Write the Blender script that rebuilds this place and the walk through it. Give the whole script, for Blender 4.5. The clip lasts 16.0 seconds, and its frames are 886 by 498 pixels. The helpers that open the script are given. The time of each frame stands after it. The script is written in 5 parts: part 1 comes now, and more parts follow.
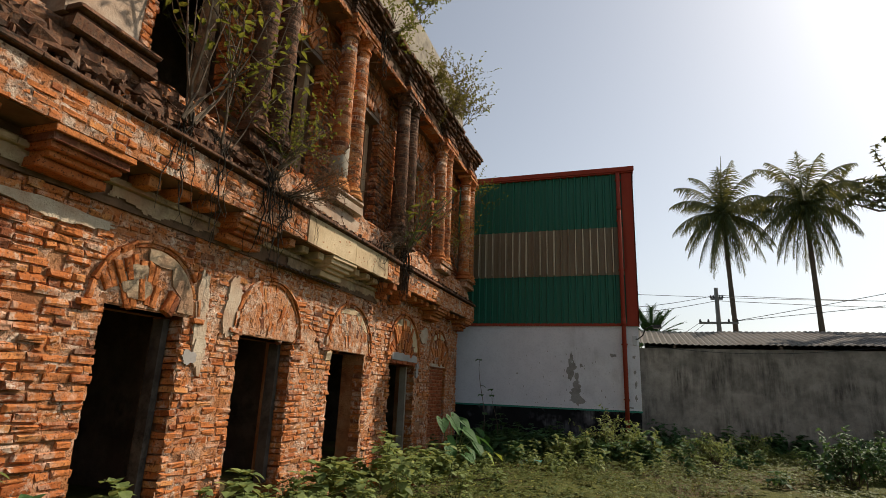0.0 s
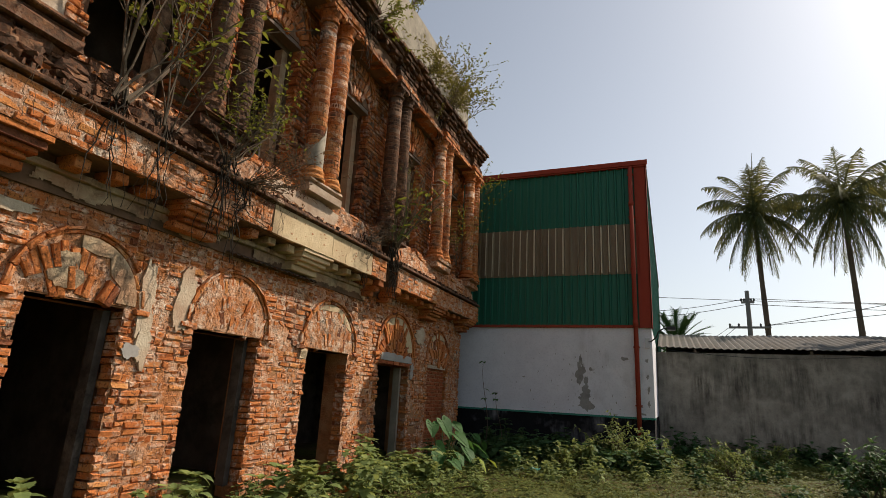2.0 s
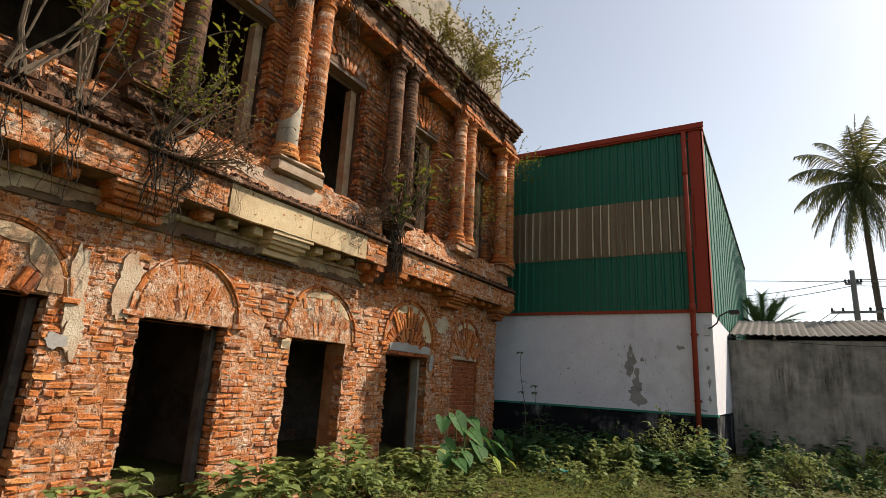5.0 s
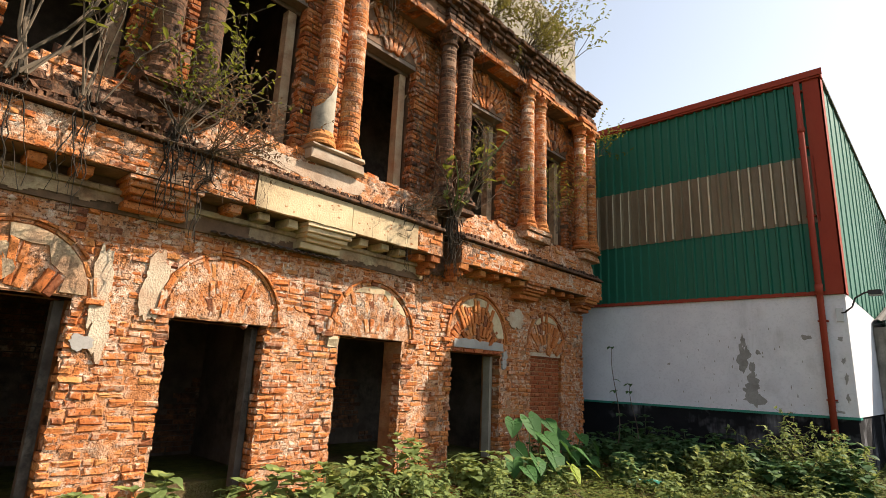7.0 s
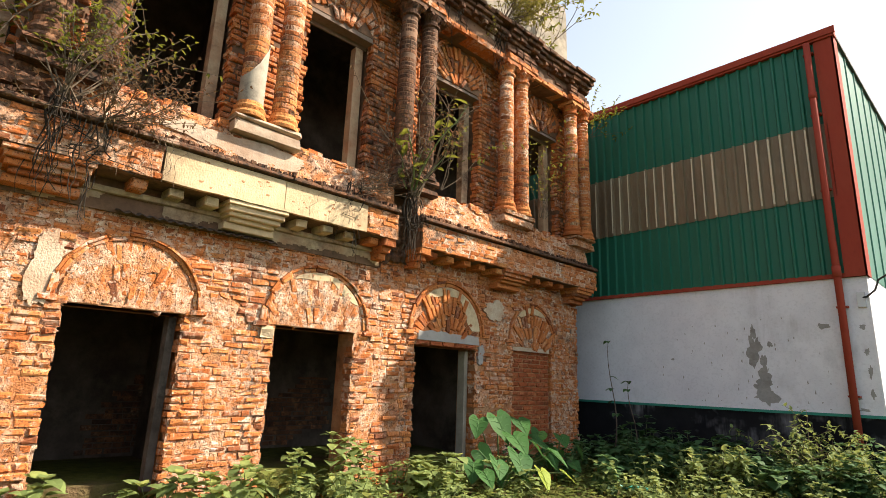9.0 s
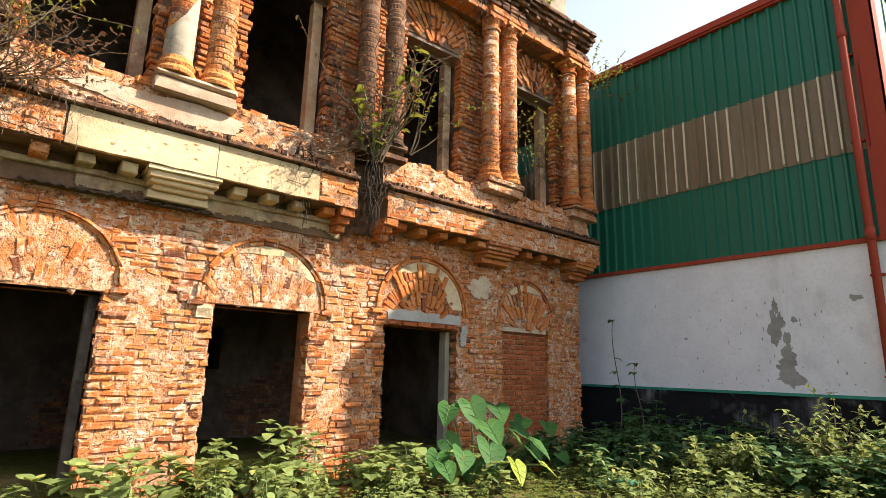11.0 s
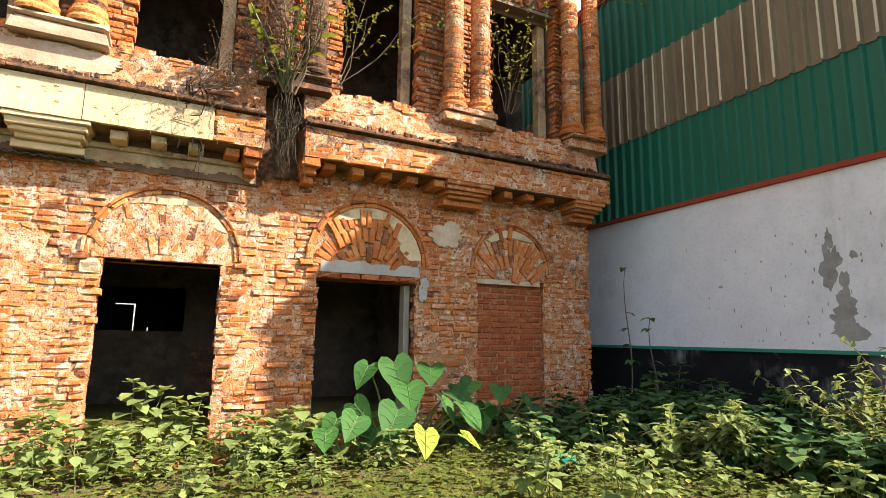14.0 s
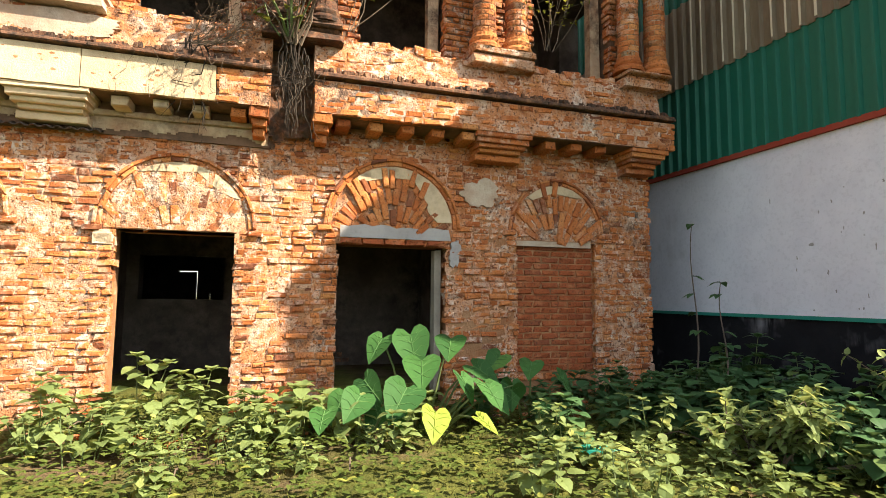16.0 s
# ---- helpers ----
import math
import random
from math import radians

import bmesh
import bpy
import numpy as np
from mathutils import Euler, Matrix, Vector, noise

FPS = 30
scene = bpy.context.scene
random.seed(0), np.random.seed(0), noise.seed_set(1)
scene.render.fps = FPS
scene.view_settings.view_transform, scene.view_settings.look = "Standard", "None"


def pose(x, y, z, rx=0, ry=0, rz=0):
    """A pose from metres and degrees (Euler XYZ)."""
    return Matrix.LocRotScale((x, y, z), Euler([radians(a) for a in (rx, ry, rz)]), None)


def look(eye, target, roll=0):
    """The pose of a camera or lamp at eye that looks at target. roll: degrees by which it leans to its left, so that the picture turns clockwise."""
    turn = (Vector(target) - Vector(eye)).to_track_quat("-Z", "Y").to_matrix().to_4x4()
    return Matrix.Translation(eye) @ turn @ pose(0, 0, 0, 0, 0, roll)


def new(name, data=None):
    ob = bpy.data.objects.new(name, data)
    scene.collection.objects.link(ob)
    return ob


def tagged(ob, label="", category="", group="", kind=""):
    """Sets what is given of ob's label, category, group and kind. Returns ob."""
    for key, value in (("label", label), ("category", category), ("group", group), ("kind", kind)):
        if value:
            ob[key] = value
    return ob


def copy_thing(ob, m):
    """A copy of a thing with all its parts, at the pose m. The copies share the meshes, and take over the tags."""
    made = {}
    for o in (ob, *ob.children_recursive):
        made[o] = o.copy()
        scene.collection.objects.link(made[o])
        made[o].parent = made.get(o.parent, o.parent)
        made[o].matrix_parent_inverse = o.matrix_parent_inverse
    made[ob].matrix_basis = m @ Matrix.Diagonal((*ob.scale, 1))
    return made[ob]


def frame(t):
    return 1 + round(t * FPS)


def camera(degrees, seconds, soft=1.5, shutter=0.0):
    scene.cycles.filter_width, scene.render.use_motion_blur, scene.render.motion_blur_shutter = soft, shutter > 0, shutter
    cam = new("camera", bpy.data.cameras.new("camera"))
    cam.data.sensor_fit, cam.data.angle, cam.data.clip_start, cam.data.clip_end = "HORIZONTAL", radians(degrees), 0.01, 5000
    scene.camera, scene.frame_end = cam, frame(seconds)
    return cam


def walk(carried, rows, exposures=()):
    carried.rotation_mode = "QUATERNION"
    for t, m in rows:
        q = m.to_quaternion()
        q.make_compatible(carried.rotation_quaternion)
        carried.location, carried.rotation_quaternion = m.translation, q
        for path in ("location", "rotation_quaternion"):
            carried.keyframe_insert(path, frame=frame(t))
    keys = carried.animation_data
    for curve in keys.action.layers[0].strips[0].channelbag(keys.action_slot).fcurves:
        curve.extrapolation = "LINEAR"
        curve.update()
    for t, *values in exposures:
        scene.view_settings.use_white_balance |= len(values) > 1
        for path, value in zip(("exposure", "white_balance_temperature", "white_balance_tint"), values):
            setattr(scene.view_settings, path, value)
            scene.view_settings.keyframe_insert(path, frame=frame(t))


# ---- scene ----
cam = camera(78.0, 16.0, soft=0.7)
PATH = [
    (0, (0.750, 1.898, 1.243), (0.110, 3.726, 1.745), 2.40),
    (0.5, (0.883, 2.103, 1.235), (0.233, 3.925, 1.746), 2.44),
    (1, (0.980, 2.306, 1.244), (0.297, 4.114, 1.759), 2.69),
    (1.5, (1.140, 2.461, 1.221), (0.426, 4.257, 1.735), 3.07),
    (2, (1.296, 2.635, 1.219), (0.549, 4.418, 1.734), 3.12),
    (2.5, (1.315, 2.890, 1.233), (0.493, 4.641, 1.739), 2.89),
    (3, (1.336, 3.138, 1.271), (0.429, 4.850, 1.767), 2.75),
    (3.5, (1.647, 3.351, 1.254), (0.710, 5.046, 1.750), 2.77),
    (6, (2.230, 4.543, 1.327), (1.037, 6.084, 1.781), 2.87),
    (6.5, (2.286, 4.822, 1.340), (0.987, 6.271, 1.800), 2.60),
    (7, (2.307, 5.093, 1.317), (0.970, 6.510, 1.771), 2.61),
    (7.5, (2.383, 5.432, 1.307), (1.035, 6.835, 1.769), 2.57),
    (8, (2.369, 5.738, 1.277), (1.005, 7.123, 1.744), 2.38),
    (8.5, (2.388, 6.025, 1.250), (0.999, 7.385, 1.719), 2.23),
    (9, (2.557, 6.434, 1.193), (1.134, 7.757, 1.666), 2.21),
    (11.5, (2.569, 7.980, 1.133), (1.015, 9.167, 1.549), 1.20),
    (12, (2.580, 8.353, 1.093), (0.976, 9.477, 1.498), 0.90),
    (12.5, (2.722, 8.766, 1.029), (1.069, 9.828, 1.406), 0.93),
    (13, (2.909, 9.287, 1.025), (1.212, 10.282, 1.387), 1.12),
    (13.5, (2.848, 9.725, 1.021), (1.124, 10.677, 1.365), 0.98),
    (14, (2.899, 10.150, 1.018), (1.134, 11.035, 1.340), 0.86),
    (14.5, (3.048, 10.652, 1.012), (1.244, 11.457, 1.322), 0.83),
    (15, (3.065, 10.951, 1.029), (1.234, 11.703, 1.316), 0.84),
    (15.5, (2.833, 10.995, 1.102), (0.975, 11.698, 1.330), 0.72),
    (16, (2.588, 11.030, 1.121), (0.689, 11.632, 1.298), 0.58),
]
walk(cam, [(t, look(eye, target, roll)) for t, eye, target, roll in PATH],
     [(0, 0.1), (0.8, 0.2), (2.3, 0.12), (3.5, 0.33), (6, 0.7), (7, 1.05), (8, 1.25), (9, 1.35), (12.5, 1.7), (16, 1.82)])

# ---- light ----
SUN = Vector((1.0, 1.28, 1.385)).normalized()
world = bpy.data.worlds.new("sky")
scene.world = world
world.use_nodes = True
wn = world.node_tree.nodes
sky = wn.new("ShaderNodeTexSky")
sky.sky_type, sky.sun_disc = "NISHITA", False
sky.sun_elevation = math.asin(SUN.z)
sky.sun_rotation = math.atan2(SUN.x, SUN.y)
sky.dust_density, sky.air_density, sky.ozone_density = 1.3, 1.2, 1.5
haze = wn.new("ShaderNodeHueSaturation")
haze.inputs["Saturation"].default_value = 0.5
world.node_tree.links.new(sky.outputs[0], haze.inputs["Color"])
world.node_tree.links.new(haze.outputs[0], wn["Background"].inputs[0])
wn["Background"].inputs[1].default_value = 0.105
sun = new("sun", bpy.data.lights.new("sun", "SUN"))
sun.data.energy, sun.data.angle, sun.data.color = 5.0, radians(0.6), (1.0, 0.855, 0.70)
sun.matrix_world = look(SUN * 50, (0, 0, 0))

# ---- materials ----


class Nodes:
    """A material and short calls for its nodes."""

    def __init__(self, name, rough=0.9):
        self.m = bpy.data.materials.new(name)
        self.m.use_nodes = True
        self.t = self.m.node_tree
        self.b = self.t.nodes["Principled BSDF"]
        self.b.inputs["Roughness"].default_value = rough
        self.pos = self.n("ShaderNodeNewGeometry").outputs["Position"]

    def n(self, kind, **kw):
        node = self.t.nodes.new(kind)
        for k, v in kw.items():
            node.inputs[k.replace("_", " ")].default_value = v
        return node

    def link(self, a, b):
        self.t.links.new(a, b)

    def noise(self, scale, detail=4.0, stretch=(1, 1, 1), rough=0.6, shift=0.0):
        mp = self.n("ShaderNodeMapping")
        mp.inputs["Scale"].default_value = stretch
        mp.inputs["Location"].default_value = (shift, shift * 0.7, shift * 1.3)
        self.link(self.pos, mp.inputs["Vector"])
        t = self.n("ShaderNodeTexNoise", Scale=scale, Detail=detail, Roughness=rough)
        self.link(mp.outputs[0], t.inputs["Vector"])
        return t.outputs["Fac"]

    def step(self, fac, lo, hi, top=1.0):
        t = self.n("ShaderNodeMapRange")
        self.link(fac, t.inputs["Value"])
        t.inputs["From Min"].default_value, t.inputs["From Max"].default_value = lo, hi
        t.inputs["To Max"].default_value = top
        return t.outputs[0]

    def ramp(self, fac, *stops):
        t = self.n("ShaderNodeValToRGB")
        el = t.color_ramp.elements
        while len(el) < len(stops):
            el.new(0.5)
        for e, (p, c) in zip(el, stops):
            e.position, e.color = p, (*c, 1)
        self.link(fac, t.inputs["Fac"])
        return t.outputs["Color"]

    def mix(self, fac, a, b, mode="MIX"):
        t = self.t.nodes.new("ShaderNodeMix")
        t.data_type, t.blend_type = "RGBA", mode
        for sock, v in ((0, fac), (6, a), (7, b)):
            if isinstance(v, (int, float)):
                t.inputs[sock].default_value = v
            elif isinstance(v, tuple):
                t.inputs[sock].default_value = (*v, 1)
            else:
                self.link(v, t.inputs[sock])
        return t.outputs[2]

    def math(self, op, a, b):
        t = self.t.nodes.new("ShaderNodeMath")
        t.operation = op
        for k, v in enumerate((a, b)):
            if isinstance(v, (int, float)):
                t.inputs[k].default_value = v
            else:
                self.link(v, t.inputs[k])
        return t.outputs[0]

    def rand(self):
        """A random number for each object and each loose piece of a mesh."""
        o = self.n("ShaderNodeObjectInfo").outputs["Random"]
        g = self.n("ShaderNodeNewGeometry").outputs["Random Per Island"]
        return self.math("FRACT", self.math("ADD", o, g), 0)

    def done(self, colour, bump=None, strength=0.5, depth=0.01):
        if self.b.inputs["Roughness"].default_value > 0.8:
            self.b.inputs["Specular IOR Level"].default_value = 0.12
        if isinstance(colour, tuple):
            self.b.inputs["Base Color"].default_value = (*colour, 1)
        else:
            self.link(colour, self.b.inputs["Base Color"])
        if bump is not None:
            t = self.n("ShaderNodeBump", Strength=strength, Distance=depth)
            self.link(bump, t.inputs["Height"])
            self.link(t.outputs[0], self.b.inputs["Normal"])
        return self.m


def brick_material(name, lime=0.5, stain=0.35, dark=1.0, red=0.0, mould=0.0):
    """Old brick: each piece its own shade, lime and plaster dust in patches, black mould in patches."""
    k = Nodes(name, 0.95)
    a = (0.54 * dark, 0.185 * dark, 0.055 * dark)
    b = (0.38 * dark, 0.11 * dark, 0.03 * dark)
    c = (0.60 * dark, 0.27 * dark, 0.09 * dark)
    d = (0.13 * dark, 0.055 * dark, 0.035 * dark)
    if mould:
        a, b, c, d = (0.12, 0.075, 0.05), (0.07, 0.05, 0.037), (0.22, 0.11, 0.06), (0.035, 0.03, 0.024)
    if red:
        a, b, c, d = (0.33, 0.085, 0.03), (0.27, 0.07, 0.028), (0.38, 0.11, 0.04), (0.22, 0.07, 0.035)
    col = k.ramp(k.rand(), (0.0, d), (0.12, b), (0.5, a), (0.8, a), (1.0, c))
    grain = k.noise(38, 6)
    col = k.mix(k.step(grain, 0.35, 0.75, 0.55), col, (0.24 * dark, 0.075 * dark, 0.025 * dark))
    blotch = k.noise(6.5, 5, shift=3)
    col = k.mix(k.step(blotch, 0.52, 0.72, 0.45), col, (0.56 * dark, 0.28 * dark, 0.13 * dark))
    if lime:
        where = k.math("MULTIPLY", k.step(k.noise(0.8, 3, shift=9), 0.62 - 0.28 * lime, 0.78 - 0.2 * lime), k.step(k.noise(7, 9, rough=0.72, shift=5), 0.5, 0.56))
        col = k.mix(k.math("MULTIPLY", where, 0.78), col, k.ramp(k.noise(9, 5, shift=2), (0.38, (0.46, 0.27, 0.18)), (0.55, (0.60, 0.47, 0.35)), (0.68, (0.78, 0.72, 0.60))))
    pit = k.step(k.noise(48, 3, shift=31), 0.565, 0.64, 0.8)
    col = k.mix(pit, col, (0.07, 0.03, 0.018))
    if stain:
        where = k.math("MULTIPLY", k.step(k.noise(0.9, 4, (1, 1, 0.6), shift=14), 0.62 - 0.3 * stain, 0.74 - 0.2 * stain), k.step(k.noise(9, 6, rough=0.7, shift=21), 0.4, 0.6))
        col = k.mix(k.math("MULTIPLY", where, 0.85), col, (0.035, 0.03, 0.024))
    return k.done(col, k.math("ADD", grain, k.noise(11, 4)), 0.9, 0.012)


def plaster_material(name, base, second, stain, amount=0.5, streak=False, rough=0.9, rugged=1.0):
    k = Nodes(name, rough)
    col = k.mix(k.step(k.noise(2.2, 5), 0.4, 0.65), base, second)
    col = k.mix(k.step(k.noise(26, 5, shift=4), 0.5, 0.75, 0.35), col, tuple(0.6 * v for v in second))
    st = (1.0, 1.0, 0.12) if streak else (1, 1, 1)
    where = k.math("MULTIPLY", k.step(k.noise(1.1, 4, shift=11), 0.6 - 0.3 * amount, 0.85 - 0.25 * amount), k.step(k.noise(6, 6, st, 0.7, 7), 0.38, 0.62))
    col = k.mix(k.math("MULTIPLY", where, 0.9), col, stain)
    return k.done(col, k.math("ADD", k.noise(45, 6), k.noise(7, 4)), min(1.0, 0.5 * rugged), 0.006 * rugged)


def paint_material(name, base, dust, rough=0.45, metal=0.0, amount=0.3):
    k = Nodes(name, rough)
    k.b.inputs["Metallic"].default_value = metal
    col = k.mix(k.step(k.noise(1.3, 5, (1, 1, 0.35)), 0.45, 0.75, amount), base, dust)
    col = k.mix(k.step(k.noise(22, 5, (1, 1, 0.4), shift=3), 0.5, 0.8, amount), col, tuple(0.55 * v for v in base))
    return k.done(col, k.noise(30, 4), 0.12, 0.004)


def leaf_material(name, dark, mid, light, thin=0.35):
    k = Nodes(name, 0.62)
    k.b.inputs["Specular IOR Level"].default_value = 0.18
    col = k.ramp(k.rand(), (0.0, dark), (0.5, mid), (0.9, mid), (1.0, light))
    col = k.mix(k.step(k.noise(25, 3), 0.4, 0.7, 0.4), col, tuple(0.6 * v for v in mid))
    m = k.done(col, k.noise(60, 3), 0.2, 0.004)
    tr = k.n("ShaderNodeBsdfTranslucent")
    k.link(k.mix(0.55, col, light), tr.inputs["Color"])
    sh = k.n("ShaderNodeMixShader", Fac=thin)
    k.link(k.b.outputs[0], sh.inputs[1])
    k.link(tr.outputs[0], sh.inputs[2])
    k.link(sh.outputs[0], k.t.nodes["Material Output"].inputs["Surface"])
    return m


BRICK = brick_material("old_brick", 1.1, 0.25)
BRICK_LIMED = brick_material("limed_brick", 2.0, 0.05)
BRICK_UP = brick_material("upper_brick", 0.8, 0.5, 1.0)
BRICK_DARK = brick_material("mould_and_shade_brick", 0.2, 0.95, 1.0, 0, 1)
BRICK_RED = brick_material("new_brick", 0, 0.1, 1, 1)
BRICK_ORANGE = brick_material("orange_brick", 0.4, 0.1)
MORTAR = plaster_material("mortar", (0.40, 0.22, 0.11), (0.30, 0.12, 0.05), (0.07, 0.04, 0.028), 0.45, rugged=3.0)
MORTAR_DARK = plaster_material("mouldy_mortar", (0.22, 0.13, 0.08), (0.13, 0.08, 0.05), (0.03, 0.027, 0.022), 0.7)
WARM = plaster_material("warm_plaster", (0.50, 0.40, 0.26), (0.40, 0.24, 0.14), (0.08, 0.05, 0.035), 0.75, rugged=2.0)
CREAM = plaster_material("cream_plaster", (0.60, 0.48, 0.30), (0.50, 0.37, 0.22), (0.12, 0.085, 0.055), 0.62, rugged=1.6)


def crust_material():
    """Crumbled lime mortar and brick dust, with pale and dark patches."""
    k = Nodes("crumbled_mortar", 0.95)
    col = k.ramp(k.noise(5, 8, rough=0.7), (0.33, (0.36, 0.13, 0.045)), (0.48, (0.50, 0.21, 0.085)), (0.6, (0.58, 0.35, 0.22)))
    fine = k.noise(16, 8, rough=0.75, shift=6)
    where = k.math("MULTIPLY", k.step(k.noise(0.9, 4, shift=9), 0.36, 0.56), k.step(k.noise(4.5, 9, rough=0.75, shift=5), 0.47, 0.56))
    col = k.mix(k.math("MULTIPLY", where, 0.85), col, k.ramp(fine, (0.36, (0.42, 0.24, 0.15)), (0.5, (0.60, 0.46, 0.34)), (0.6, (0.76, 0.69, 0.57))))
    col = k.mix(k.step(k.noise(34, 4, shift=31), 0.55, 0.62, 0.85), col, (0.10, 0.045, 0.025))
    where = k.math("MULTIPLY", k.step(k.noise(0.8, 3, shift=25), 0.52, 0.62), k.step(k.noise(9, 7, rough=0.75, shift=21), 0.45, 0.56))
    col = k.mix(k.math("MULTIPLY", where, 0.8), col, (0.055, 0.042, 0.034))
    return k.done(col, k.math("ADD", fine, k.noise(60, 5)), 1.0, 0.02)


CRUST = crust_material()
GREY_PLASTER = plaster_material("grey_plaster", (0.36, 0.32, 0.25), (0.26, 0.23, 0.18), (0.05, 0.045, 0.035), 0.55)
LIME = plaster_material("lime_render", (0.54, 0.46, 0.34), (0.44, 0.30, 0.20), (0.30, 0.17, 0.10), 0.45, rugged=2.0)
ROUGHCAST = plaster_material("rough_render", (0.50, 0.40, 0.30), (0.40, 0.27, 0.18), (0.14, 0.10, 0.075), 0.5, rugged=1.6)
CEMENT = plaster_material("grey_cement", (0.36, 0.34, 0.31), (0.29, 0.27, 0.25), (0.12, 0.11, 0.1), 0.3)
# stained plaster, coloured extra dark to add to the shade indoors
ROOM = plaster_material("shaded_room_plaster", (0.13, 0.11, 0.09), (0.07, 0.055, 0.045), (0.02, 0.018, 0.015), 0.7)
WALL_STAINED = plaster_material("stained_concrete", (0.36, 0.32, 0.27), (0.22, 0.195, 0.165), (0.035, 0.03, 0.025), 0.75, True)
WHITE = plaster_material("white_wall_paint", (0.73, 0.73, 0.77), (0.67, 0.67, 0.715), (0.42, 0.41, 0.42), 0.12, True, 0.7)
PEELED = plaster_material("bare_render", (0.36, 0.345, 0.33), (0.29, 0.28, 0.27), (0.16, 0.15, 0.14), 0.4)
TAR = plaster_material("tarred_plinth", (0.010, 0.010, 0.012), (0.016, 0.016, 0.018), (0.42, 0.42, 0.45), 0.42, True, 0.9)
GREEN = paint_material("green_sheet", (0.004, 0.115, 0.068), (0.012, 0.130, 0.080), 0.6)
GREEN_LINE = paint_material("green_line_paint", (0.01, 0.22, 0.16), (0.05, 0.2, 0.15), 0.5)
RED = paint_material("red_trim", (0.30, 0.05, 0.03), (0.36, 0.11, 0.06), 0.8)
TIN = paint_material("weathered_tin", (0.15, 0.14, 0.13), (0.11, 0.085, 0.065), 0.92, 0.0, 0.6)
RUST = paint_material("rusty_tin", (0.10, 0.075, 0.06), (0.18, 0.08, 0.04), 0.8, 0.2, 0.6)
TIMBER = paint_material("old_timber", (0.17, 0.13, 0.10), (0.26, 0.22, 0.18), 0.85, 0.0, 0.6)
BLACK = paint_material("black_metal", (0.02, 0.02, 0.02), (0.05, 0.05, 0.05), 0.5)
LAMPGLASS = paint_material("lamp_glass", (0.5, 0.5, 0.5), (0.4, 0.4, 0.4), 0.15)
POLE = paint_material("concrete_pole", (0.22, 0.21, 0.2), (0.14, 0.13, 0.12), 0.9)
BARK = paint_material("bark", (0.13, 0.10, 0.075), (0.06, 0.05, 0.04), 0.95, 0.0, 0.7)
TWIG = paint_material("dry_twig", (0.13, 0.10, 0.07), (0.07, 0.055, 0.04), 0.9, 0.0, 0.6)
ROOT = paint_material("dark_root", (0.03, 0.024, 0.018), (0.07, 0.055, 0.04), 0.95, 0.0, 0.6)
STEM = paint_material("green_stem", (0.10, 0.14, 0.04), (0.13, 0.10, 0.05), 0.6)
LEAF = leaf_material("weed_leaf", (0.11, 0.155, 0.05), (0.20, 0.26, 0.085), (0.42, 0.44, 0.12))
# darker leaf; on weeds by wall and shed its colour holds their shade
LEAF_DARK = leaf_material("dark_shaded_leaf", (0.035, 0.085, 0.03), (0.06, 0.13, 0.045), (0.15, 0.22, 0.06), 0.25)
LEAF_VINE = leaf_material("vine_leaf", (0.045, 0.075, 0.02), (0.095, 0.125, 0.028), (0.36, 0.34, 0.04), 0.4)
LEAF_DRY = leaf_material("dry_leaf", (0.09, 0.06, 0.03), (0.17, 0.12, 0.05), (0.24, 0.10, 0.07), 0.3)
LEAF_MOSS = leaf_material("yellow_moss", (0.11, 0.10, 0.03), (0.22, 0.19, 0.04), (0.33, 0.29, 0.06), 0.3)
TARO = leaf_material("taro_leaf", (0.03, 0.095, 0.025), (0.055, 0.15, 0.035), (0.13, 0.26, 0.05), 0.3)
TARO_YELLOW = leaf_material("yellowing_taro_leaf", (0.20, 0.30, 0.04), (0.28, 0.36, 0.05), (0.38, 0.42, 0.06), 0.35)
PALM = leaf_material("palm_leaf", (0.05, 0.07, 0.03), (0.08, 0.105, 0.045), (0.28, 0.24, 0.06), 0.35)
GRASS = leaf_material("grass_blade", (0.048, 0.064, 0.010), (0.10, 0.11, 0.02), (0.25, 0.215, 0.055), 0.2)


def ground_material():
    k = Nodes("weedy_soil", 0.95)
    col = k.ramp(k.noise(3, 6), (0.3, (0.06, 0.045, 0.022)), (0.7, (0.15, 0.105, 0.055)))
    col = k.mix(k.step(k.noise(0.7, 5, shift=5), 0.36, 0.5), col, k.ramp(k.noise(8, 5, shift=8), (0.3, (0.045, 0.055, 0.011)), (0.7, (0.115, 0.12, 0.026))))
    col = k.mix(k.step(k.noise(40, 4), 0.55, 0.75, 0.5), col, (0.04, 0.035, 0.02))
    return k.done(col, k.math("ADD", k.noise(30, 6), k.noise(6, 5)), 0.9, 0.03)


def fibre_sheet_material():
    k = Nodes("cloudy_fibreglass", 0.55)
    col = k.mix(k.step(k.noise(1.5, 5, (1, 1, 0.3)), 0.35, 0.7), (0.29, 0.225, 0.14), (0.19, 0.14, 0.085))
    col = k.mix(k.step(k.noise(20, 5, (1, 1, 0.2)), 0.5, 0.8, 0.4), col, (0.38, 0.32, 0.22))
    m = k.done(col)
    tr = k.n("ShaderNodeBsdfTranslucent")
    k.link(col, tr.inputs["Color"])
    sh = k.n("ShaderNodeMixShader", Fac=0.3)
    k.link(k.b.outputs[0], sh.inputs[1])
    k.link(tr.outputs[0], sh.inputs[2])
    k.link(sh.outputs[0], k.t.nodes["Material Output"].inputs["Surface"])
    return m


